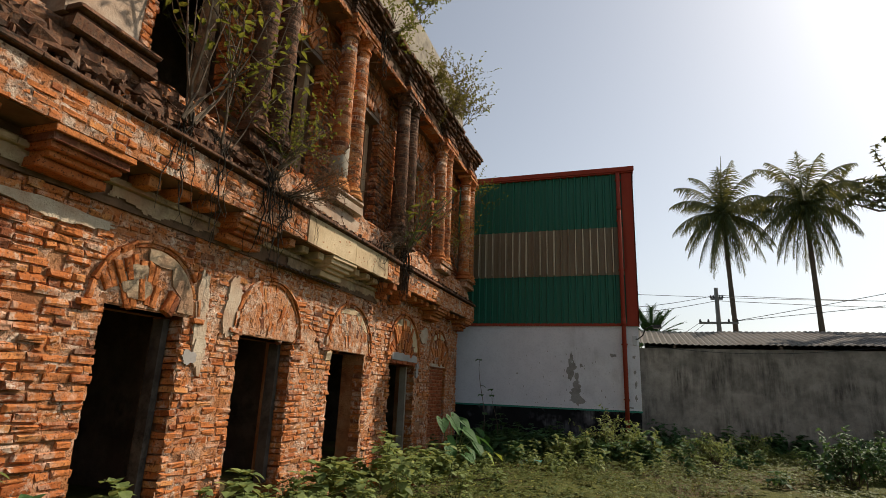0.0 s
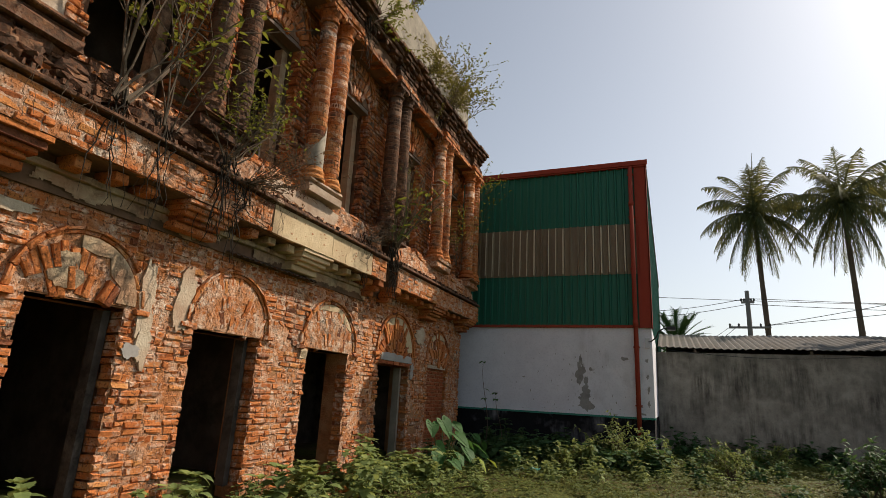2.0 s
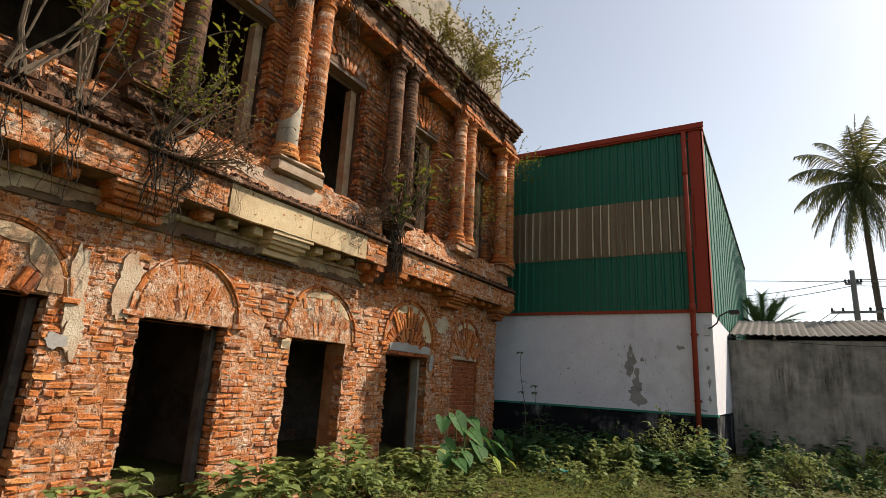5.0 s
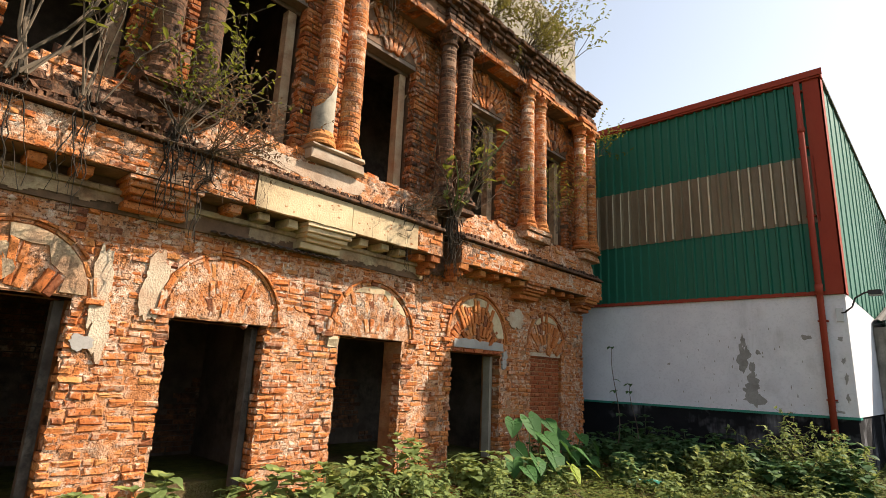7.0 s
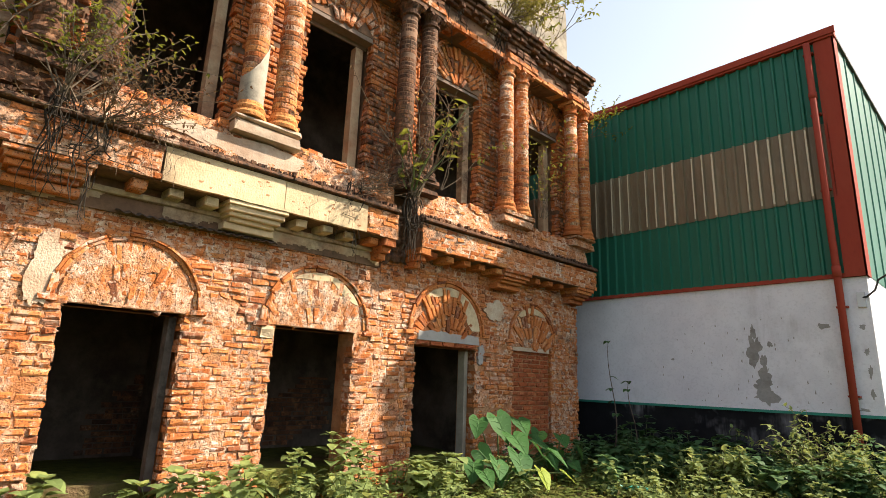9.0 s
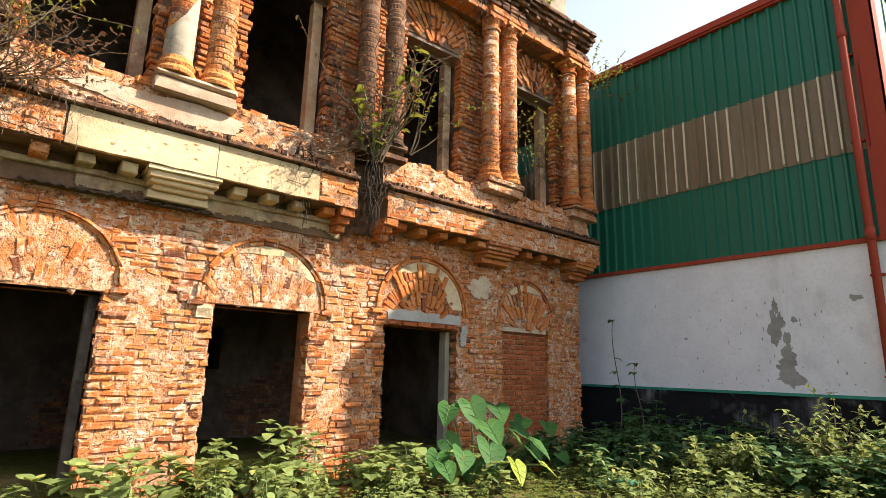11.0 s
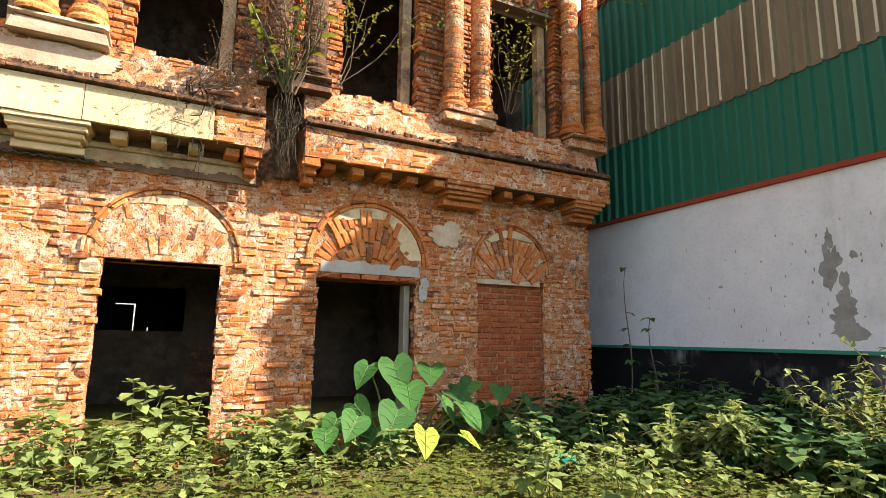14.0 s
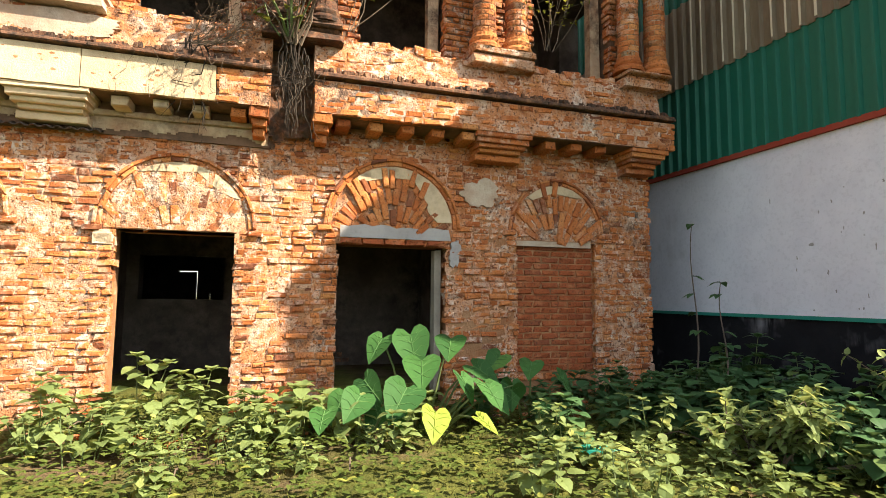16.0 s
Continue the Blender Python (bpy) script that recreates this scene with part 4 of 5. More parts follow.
def rooms():
    """Floors, inner walls, ceilings; daylight enters through the openings alone."""
    XB = -6.1
    mb = MB()
    mb.box(-10.2, F - 0.4, YSTART, YEND - 0.1, -0.15, 0.06)
    whole("floor", mb, SOIL, "earth and rubble floor inside the house", "floor", kind="structure")
    mb = MB()
    mb.box(-10.2, F - 0.1, YSTART, YEND - 0.1, 3.50, 3.72)
    mb.box(-10.2, F + 0.25, YSTART, YEND - 0.06, 7.38, 7.66)
    whole("ceiling", mb, ROOM, "plaster ceilings of both storeys, coloured dark as in shade", "ceiling", kind="structure")
    back = MB()
    # ground storey, with a dark opening behind the fourth doorway
    back.box(XB - 0.3, XB, YSTART, 9.27, 0, 3.50)
    back.box(XB - 0.3, XB, 10.40, YEND - 0.1, 0, 3.50)
    back.box(XB - 0.3, XB, 9.27, 10.40, 0, 1.06)
    back.box(XB - 0.3, XB, 9.27, 10.40, 1.69, 3.50)
    for c in (4.85, 6.98, 8.97, 13.5):
        back.box(XB, F - 0.44, c - 0.14, c + 0.14, 0, 3.50)
    # upper storey
    back.box(XB - 0.3, XB, YSTART, YEND - 0.1, 3.60, 7.38)
    for c in (4.85, 8.97):
        back.box(XB, -4.6, c - 0.12, c + 0.12, 3.60, 7.38)
    # end wall with an opening above
    e0, e1 = YEND - 0.42, YEND - 0.06
    back.box(-10.2, F - 0.44, e0, e1, 0, 3.85)
    back.box(-10.2, -5.35, e0, e1, 3.85, 7.38)
    back.box(-4.15, F - 0.40, e0, e1, 3.85, 7.38)
    back.box(-5.35, -4.15, e0, e1, 5.9, 7.38)
    # far outer walls
    back.box(-10.3, -10.1, YSTART, YEND, 0, 1.03)
    back.box(-10.3, -10.1, YSTART, 9.55, 1.03, 1.61)
    back.box(-10.3, -10.1, 9.58, 9.82, 1.03, 1.61)
    back.box(-10.3, -10.1, 9.82, 9.845, 1.15, 1.61)
    back.box(-10.3, -10.1, 9.845, YEND, 1.03, 1.61)
    back.box(-10.3, -10.1, YSTART, 9.21, 1.61, 1.635)
    back.box(-10.3, -10.1, 9.58, YEND, 1.61, 1.635)
    back.box(-10.3, -10.1, YSTART, YEND, 1.635, 7.6)
    back.box(-10.2, F - 0.1, YSTART - 0.2, YSTART, 0, 7.6)
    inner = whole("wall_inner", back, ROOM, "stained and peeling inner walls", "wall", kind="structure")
    RND.seed(8)
    br = MB()
    for y, z, l, h in courses(5.0, 9.0, 0.1, 3.2, lambda y, z: noise.noise((y * 0.8, z * 0.8, 3)) < 0.05):
        br.box(XB - 0.05, XB + 0.012, y - l / 2, y + l / 2, z - h / 2, z + h / 2, 0.004)
    for y, z, l, h in courses(9.4, 13.2, 0.1, 1.2, lambda y, z: noise.noise((y * 0.8, z * 0.8, 3)) < 0.1 or 9.2 < y < 10.5):
        br.box(XB - 0.05, XB + 0.012, y - l / 2, y + l / 2, z - h / 2, z + h / 2, 0.004)
    part("brickwork", br, BRICK_DARK, inner, kind="stuff")


rooms()

lift_to(UPPER - 0.02)


def tin_strip():
    mb = MB()
    n = 70
    v = []
    for k in range(n + 1):
        y = 7.62 + 1.75 * k / n
        w = 0.014 * math.sin(k * 1.5)
        for x, z in ((F + 0.01, 2.665), (F + 0.16, 2.62), (F + 0.16, 2.612), (F + 0.01, 2.657)):
            v.append((x, y, z + w))
    f = []
    for k in range(n):
        o = 4 * k
        f += [(o + i, o + (i + 1) % 4, o + 4 + (i + 1) % 4, o + 4 + i) for i in range(4)]
    mb.add(v, f)
    whole("tin_strip", mb, RUST, "rusty corrugated tin strip fixed over the arch", "metal sheet")


tin_strip()

# ---- the green shed ----
lift_to(0.0)
SX, SY = 0.92, 17.22
SHEET = (3.14, 4.49, 5.84, 7.46)  # heights of the three bands of sheet


def ribbed(x0, x1, z0, z1, y, step=0.20, high=0.05):
    """Profiled sheet that faces -y, with narrow upright ribs; closed at the back."""
    pts = []
    n = int((x1 - x0) / step)
    for k in range(n + 1):
        x = x0 + k * step
        pts += [(x, 0), (x + step - 0.075, 0), (x + step - 0.055, high), (x + step - 0.02, high)]
    pts = [(min(x, x1), d) for x, d in pts] + [(x1, 0)]
    mb = MB()
    m = len(pts)
    v = [(x, y - d, z) for z in (z0, z1) for x, d in pts] + [(x, y - d + 0.012, z) for z in (z0, z1) for x, d in pts]
    f = [(k, k + 1, m + k + 1, m + k) for k in range(m - 1)] + [(2 * m + k, 3 * m + k, 3 * m + k + 1, 2 * m + k + 1) for k in range(m - 1)]
    f += [(k, 2 * m + k, 2 * m + k + 1, k + 1) for k in range(m - 1)] + [(m + k, m + k + 1, 3 * m + k + 1, 3 * m + k) for k in range(m - 1)]
    mb.add(v, f)
    return mb


def shed():
    RND.seed(51)
    it = thing("shed", "tall green ribbed-sheet shed with a white wall below", "shed", (SX, SY, 0))
    w = MB()
    w.box(-9, SX, SY, SY + 0.25, 0.94, 3.14)
    w.box(SX - 0.25, SX, SY + 0.25, 34, 0.94, 3.14)
    part("white_wall", w, WHITE, it, "white-painted wall with peeled patches")
    p = MB()
    p.box(-9, SX - 0.02, SY + 0.02, SY + 0.25, -0.2, 0.90)
    p.box(SX - 0.25, SX - 0.02, SY + 0.25, 34, -0.2, 0.90)
    part("plinth", p, TAR, it, "black-tarred plinth with white paint splashes")
    g = MB()
    g.box(-9, SX + 0.012, SY - 0.02, SY + 0.3, 0.90, 0.945)
    part("green_line", g, GREEN_LINE, it, "narrow green painted ledge")
    part("sheet", ribbed(-9, SX - 0.22, 3.16, SHEET[1] + 0.1, SY - 0.01), GREEN, it, "green ribbed steel sheet")
    part("sheet", ribbed(-9, SX - 0.22, SHEET[2] - 0.08, SHEET[3], SY - 0.012), GREEN, it, "green ribbed steel sheet")
    clear = part("clear_sheet", ribbed(-9, SX - 0.22, SHEET[1], SHEET[2], SY - 0.03), FIBRE, it, "cloudy brown translucent ribbed sheet")
    # strips laid over the rib crests paint in the light they let through
    for k in range(24, 48):
        x = -9 + 0.20 * k + 0.20
        rib = MB()
        rib.box(x - 0.057 + RND.uniform(0, 0.008), x - 0.017 - RND.uniform(0, 0.012), SY - 0.086, SY - 0.078, SHEET[1] + 0.01 + RND.uniform(0, 0.05), SHEET[2] - 0.01 - RND.uniform(0, 0.05))
        if RND.random() < 0.93:
            part("rib", rib, FIBRE_RIB_LIT, clear)
    flat = ribbed(SY + 0.2, 34, 3.12, SHEET[3], 0.0, 0.75, 0.02)
    side = MB()
    side.v, side.f = [(SX - p[1], p[0], p[2]) for p in flat.v], flat.f
    part("side_sheet", side, GREEN, it, "green ribbed sheet on the long side")
    inner = MB()
    inner.box(-9, SX - 0.3, SY + 0.9, SY + 1.0, 3.1, 4.9)
    inner.box(-9, SX - 0.3, SY + 3.9, SY + 4.0, 3.1, SHEET[3])
    part("inner_partition", inner, TIMBER, it)
    for x in (-6.5, -4.2, -1.9, 0.3):
        post = MB()
        post.box(x - 0.05, x + 0.05, SY + 0.2, SY + 0.3, 3.1, SHEET[3] - 0.05)
        part("inner_post", post, RED, it)
    for z in (3.9, 4.6, 5.7, 6.7):
        rail = MB()
        rail.box(-9, SX - 0.1, SY + 0.04, SY + 0.1, z, z + 0.06)
        part("rail", rail, RED, it)
    t = MB()
    t.box(SX - 0.27, SX + 0.03, SY - 0.06, SY + 0.02, 3.10, SHEET[3] + 0.02, 0, 0)
    t.box(SX + 0.004, SX + 0.035, SY - 0.06, SY + 0.22, 3.10, SHEET[3] + 0.02)
    part("corner_trim", t, RED, it, "dark red corner flashing")
    r = MB()
    r.box(-9.1, SX + 0.06, SY - 0.10, SY + 0.05, SHEET[3] - 0.04, SHEET[3] + 0.10)
    r.box(-9.1, SX + 0.08, SY - 0.13, SY - 0.10, SHEET[3], SHEET[3] + 0.13)
    part("roof_trim", r, RED, it, "dark red roof-edge flashing")
    s = MB()
    s.box(-9, SX + 0.01, SY - 0.05, SY - 0.0, 3.10, 3.17)
    part("sill_flashing", s, RED, it)
    roof = MB()
    roof.box(-9, SX + 0.05, SY - 0.05, 34, SHEET[3], SHEET[3] + 0.06)
    part("roof", roof, TIN, it)
    wall2 = MB()
    wall2.box(-9.2, -9, SY, 34, 0, SHEET[3])
    wall2.box(-9, SX, 33.8, 34, 0, SHEET[3])
    part("far_wall", wall2, WHITE, it)
    pipe = MB()
    pipe.tube([(0.56, SY - 0.13, 0.0), (0.56, SY - 0.13, 3.6), (0.56, SY - 0.15, 3.7), (0.56, SY - 0.13, SHEET[3] - 0.06)], [0.055, 0.055, 0.055, 0.055], 12)
    pipe.tube([(0.56, SY - 0.14, 3.1), (0.56, SY - 0.14, 3.28)], [0.066, 0.066], 12)
    pipe.tube([(0.56, SY - 0.13, 6.3), (0.56, SY - 0.13, 6.42)], [0.066, 0.066], 12)
    pp = part("downpipe", pipe, RED, it, "red rainwater pipe", True)
    for z in (1.2, 2.6, 4.6, 6.0, 7.2):
        br = MB()
        br.box(0.48, 0.64, SY - 0.10, SY, z, z + 0.03)
        part("pipe_bracket", br, RED, pp)
    # where the paint has come off
    rows = [(-1.0, 1.42, 0.15, 0.17), (-1.0, 1.17, 0.16, 0.13), (-1.12, 1.95, 0.11, 0.24), (-1.12, 2.25, 0.04, 0.12), (-0.98, 1.72, 0.05, 0.16), (-0.05, 2.33, 0.09, 0.04), (-0.87, 2.05, 0.04, 0.05), 
            (-2.6, 1.8, 0.03, 0.02), (0.3, 1.2, 0.05, 0.03), (0.35, 1.02, 0.08, 0.02), (-1.05, 1.3, 0.13, 0.12), (0.98, 1.6, 0.03, 0.09), (0.97, 1.9, 0.03, 0.05), (0.96, 2.3, 0.04, 0.04), (0.97, 1.25, 0.03, 0.06)]
    for k in range(60):
        rows.append((RND.gauss(-1.3, 0.8), RND.uniform(1.0, 2.5), RND.uniform(0.004, 0.010), RND.uniform(0.006, 0.03)))
    for cx, cz, rx, rz in rows:
        cx += 0.30 if cx < 0.5 else -0.18
        if cx > 0.85:
            continue
        mb = MB()
        mb.slab(blob(cx, cz, rx, rz, 16, 0.45), SY + 0.02, SY - 0.003 - RND.uniform(0, 0.002), "y")
        part("peeled_patch", mb, PEELED, it)
    # floodlight on an arm at the corner
    fl = thing("floodlight", "small floodlight on a bent arm at the shed corner", "lamp", (SX, SY + 0.2, 2.75))
    arm = MB()
    arm.tube([(SX - 0.1, SY - 0.02, 2.75), (SX - 0.02, SY - 0.06, 2.76), (SX + 0.10, SY - 0.1, 2.85), (SX + 0.16, SY - 0.12, 3.0), (SX + 0.30, SY - 0.14, 3.08), (SX + 0.42, SY - 0.15, 3.1)], [0.016] * 6, 8)
    part("arm", arm, BLACK, fl)
    hd = MB()
    hd.box(SX + 0.36, SX + 0.56, SY - 0.26, SY - 0.06, 3.03, 3.11, 0.004, 0.02)
    part("head", hd, BLACK, fl)
    gl = MB()
    gl.box(SX + 0.38, SX + 0.54, SY - 0.24, SY - 0.08, 3.02, 3.03)
    part("glass", gl, LAMPGLASS, fl)
    bx = MB()
    bx.box(SX - 0.16, SX - 0.05, SY - 0.045, SY, 2.60, 2.84, 0, 0)
    part("junction_box", bx, LAMPGLASS, fl)


shed()


def boundary_wall():
    RND.seed(61)
    y = 21.1
    n = 90
    top = [(0.93 + 33 * k / n, 2.86 + RND.uniform(-0.012, 0.012)) for k in range(n + 1)]
    mb = MB()
    mb.slab([(0.93, -0.3)] + [(33.93, -0.3)] + top[::-1], y, y + 0.22, "y")
    whole("wall_boundary", mb, WALL_STAINED, "grey concrete boundary wall with black rain streaks", "wall", kind="structure")
    # low roof behind it
    it = thing("low_roof", "low roof of weathered corrugated tin behind the wall", "roof", (1.3, y + 0.2, 2.7))
    sheet = MB()
    v, m = [], 520
    for k in range(m + 1):
        x = 0.98 + 33 * k / m
        w = 0.02 * math.sin(k * 2.1) + 0.04 * noise.noise((x * 0.5, 0, 0))
        v += [(x, y - 0.14 + 0.04 * noise.noise((x * 1.2, 3, 0)), 2.99 + w), (x, y + 4.0, 3.86 + w), (x, y + 4.0, 3.845 + w), (x, y - 0.14 + 0.04 * noise.noise((x * 1.2, 3, 0)), 2.975 + w)]
    f = []
    for k in range(m):
        o = 4 * k
        f += [(o + i, o + (i + 1) % 4, o + 4 + (i + 1) % 4, o + 4 + i) for i in range(4)]
    sheet.add(v, f)
    part("tin_sheet", sheet, TIN, it, "weathered corrugated tin")
    for x in range(2, 34, 3):
        b = MB()
        b.box(x, x + 0.07, y - 0.02, y + 0.6, 2.86, 2.96)
        part("rafter", b, TIMBER, it)
    b = MB()
    b.box(1.2, 34, y + 3.8, y + 3.95, 0, 3.76)
    part("back_wall", b, TIMBER, it)
    # slack cable along the eave
    cb = MB()
    pts = [(0.98 + 6.5 * k / 24, y - 0.16, 2.94 - 0.22 * math.sin(math.pi * k / 24)) for k in range(25)]
    cb.tube(pts, [0.008] * 25, 5)
    whole("eave_cable", cb, BLACK, "thin black cable hung along the wall", "cable")


boundary_wall()


def closing():
    """Plain walls that shut the yard behind the camera."""
    mb = MB()
    mb.box(14, 14.2, -12, 21.4, -0.2, 2.2)
    mb.box(-3.6, 14, -12.2, -12, -0.2, 2.2)
    whole("wall_yard", mb, WALL_STAINED, "plain grey yard wall", "wall", kind="structure")


closing()


# ---- distance ----
lift_to(GROUND)


def palm(x, y, z, lean, seed, size=1.0):
    RND.seed(seed)
    it = thing("palm_tree", "tall coconut palm with drooping fronds", "palm", (x + lean, y, 0), "coconut palms")
    tr = MB()
    n = 12
    path = [(x + lean * (1 - (k / n)) ** 1.5, y, z * k / n) for k in range(n + 1)]
    tr.tube(path, [0.15 - 0.05 * k / n + (0.012 if k % 2 else 0) for k in range(n + 1)], 10)
    part("trunk", tr, BARK, it, "ringed grey trunk", True)
    for k in range(40):
        a = k * 2.399 + RND.uniform(-0.3, 0.3)
        el = 1.45 - 2.75 * (k / 40) + RND.uniform(-0.15, 0.15)
        L = size * RND.uniform(2.9, 3.7)
        d = Vector((math.cos(a) * math.cos(el), math.sin(a) * math.cos(el), math.sin(el)))
        pts, p, v = [], Vector((x, y, z)), d.copy()
        m = 11
        for i in range(m + 1):
            pts.append(p.copy())
            v = (v + Vector((0, 0, -0.085 - 0.13 * i / m))).normalized()
            p = p + v * (L / m)
        fr = MB()
        fr.tube(pts, [0.045 - 0.036 * i / m for i in range(m + 1)], 5, False)
        for i in range(1, m * 5):
            u = i / (m * 5)
            j = min(int(u * m), m - 1)
            q = pts[j].lerp(pts[j + 1], u * m - j)
            t = (pts[j + 1] - pts[j]).normalized()
            sd = t.cross(Vector((0, 0, 1)))
            sd = sd.normalized() if sd.length > 0.05 else Vector((1, 0, 0))
            for s in (-1, 1):
                ll = size * 0.92 * math.sin(math.pi * min(0.92, 0.12 + u * 0.86)) * RND.uniform(0.8, 1.1)
                w = (sd * s * RND.uniform(0.3, 0.6) + t * RND.uniform(0.35, 0.6) + Vector((0, 0, -0.7 + 0.5 * max(0.0, t.z)))).normalized()
                e = q + w * ll + Vector((0, 0, -0.25 * ll))
                h = t * 0.024
                fr.add([q - h, q + h, q + w * ll * 0.5 + h * 0.9, e, q + w * ll * 0.5 - h * 0.9], [(0, 1, 2, 4), (4, 2, 3)])
        part("frond", fr, PALM, it)
    nuts = MB()
    for k in range(9):
        a = k * 0.7
        c = Vector((x + 0.32 * math.cos(a), y + 0.32 * math.sin(a), z - 0.28 - 0.12 * (k % 3)))
        nuts.lathe(c.x, c.y, [(0.02, c.z - 0.15), (0.1, c.z - 0.08), (0.12, c.z), (0.09, c.z + 0.09), (0.02, c.z + 0.14)], 8)
    part("coconuts", nuts, STEM, it)


palm(6.0, 35.2, 11.8, 0.25, 1, 1.02)
palm(9.9, 34.6, 11.9, 0.1, 2, 1.06)


def date_palm(x, y, z):
    RND.seed(9)
    it = thing("date_palm", "low date palm with stiff feathery fronds", "palm", (x, y, 0))
    tr = MB()
    tr.tube([(x, y, 0), (x, y, z)], [0.22, 0.2], 9)
    part("trunk", tr, BARK, it)
    for k in range(34):
        a, el = k * 2.399, 1.3 - 1.5 * k / 34
        d = Vector((math.cos(a) * math.cos(el), math.sin(a) * math.cos(el), math.sin(el)))
        pts, p, v = [], Vector((x, y, z)), d
        for i in range(8):
            pts.append(p.copy())
            v = (v + Vector((0, 0, -0.07))).normalized()
            p = p + v * 0.24
        fr = MB()
        fr.tube(pts, [0.02 - 0.002 * i for i in range(8)], 4, False)
        for i in range(1, 34):
            u = i / 34 * 7
            j = min(int(u), 6)
            q = pts[j].lerp(pts[j + 1], u - j)
            t = (pts[j + 1] - pts[j]).normalized()
            sd = t.cross(Vector((0, 0, 1))).normalized()
            for s in (-1, 1):
                w = (sd * s * 0.7 + t * 0.8).normalized()
                h = t * 0.03
                fr.add([q - h, q + h, q + w * 0.42], [(0, 1, 2)])
        part("frond", fr, LEAF_DARK, it)


date_palm(1.6, 30.0, 4.1)


def power_line():
    RND.seed(4)
    x, y = 5.2, 34.5
    it = thing("utility_pole", "concrete utility pole with two crossarms and insulators", "utility pole", (x, y, 0))
    p = MB()
    p.tube([(x, y, 0), (x, y, 7.4)], [0.16, 0.10], 8)
    part("pole", p, POLE, it)
    for z, w in ((5.45, 0.95), (6.75, 0.3)):
        a = MB()
        a.box(x - w, x + w, y - 0.06, y + 0.06, z, z + 0.10)
        arm = part("crossarm", a, POLE, it)
        for k in (-1, -0.55, 0.55, 1):
            i = MB()
            i.lathe(x + k * w * 0.95, y, [(0.03, z + 0.1), (0.06, z + 0.13), (0.04, z + 0.17), (0.06, z + 0.2), (0.02, z + 0.26)], 7)
            part("insulator", i, BLACK, arm)
    rows = [((-3, 33, 7.1), (30, 40, 7.4)), ((-3, 34.5, 6.5), (x, y, 7.0)), ((x, y, 7.0), (30, 36, 6.8)), ((-3, 34.5, 6.2), (x, y, 6.7)), ((x, y, 6.7), (30, 36, 6.4)),
            ((x - 0.8, y, 5.6), (-4, 60, 2.0)), ((x + 0.8, y, 5.6), (30, 26, 10.5)), ((x + 0.8, y, 5.6), (30, 29, 8.6)), ((x - 0.5, y, 5.6), (-2, 60, 2.0))]
    for a, b in rows:
        a, b = Vector(a), Vector(b)
        mb = MB()
        mb.tube([a.lerp(b, k / 14) + Vector((0, 0, -0.35 * math.sin(math.pi * k / 14))) for k in range(15)], [0.014] * 15, 4)
        whole("power_cable", mb, BLACK, "thin overhead power cable", "cable", "power cables")


power_line()


def bough(mb, lv, p, d, length, r, level, leaf, up=0.12, spread=0.7, leaves=7):
    """A branch that forks into thinner ones; leaves sit on the last ones."""
    pts, rad, n = [p.copy()], [r], 5
    for i in range(n):
        d = (d + Vector((RND.gauss(0, 0.16), RND.gauss(0, 0.16), RND.gauss(up, 0.12)))).normalized()
        p = p + d * (length / n)
        pts.append(p.copy())
        rad.append(r * (1 - 0.6 * (i + 1) / n))
        if level > 0 and i > 0:
            s = Vector((RND.gauss(0, 1), RND.gauss(0, 1), RND.gauss(0.2, 0.6))).normalized()
            bough(mb, lv, p, (d * (1 - spread) + s * spread).normalized(), length * RND.uniform(0.4, 0.65), r * 0.5, level - 1, leaf, up, spread, leaves)
        if level == 0:
            for _ in range(leaves // 3 + 1):
                s = Vector((RND.gauss(0, 1), RND.gauss(0, 1), RND.gauss(-0.1, 0.6))).normalized()
                lv.leaf(p, (d * 0.5 + s), Vector((0, 0, 1)), leaf * RND.uniform(0.6, 1.2), leaf * RND.uniform(0.4, 0.6))
    mb.tube(pts, rad, 5, False)


def shade_tree():
    RND.seed(14)
    x, y = 17.0, 35.0
    it = thing("tree", "broad-leaved tree with loose dark foliage", "tree", (x, y, 0))
    tr, lv = MB(), MB()
    tr.tube([(x, y, 0), (x + 0.2, y, 3), (x - 0.1, y, 8.5), (x + 0.1, y, 13)], [0.4, 0.32, 0.25, 0.16], 9)
    for k in range(13):
        a = k * 2.4
        bough(tr, lv, Vector((x, y, 9.9 + 0.2 * k)), Vector((math.cos(a), math.sin(a) * 0.8, 0.35)).normalized(), RND.uniform(3.4, 4.8), 0.12, 2, 0.28, 0.06, 0.6, 24)
    part("trunk", tr, BARK, it)
    part("crown", lv, PALM, it, "dark leaves", kind="stuff")


shade_tree()


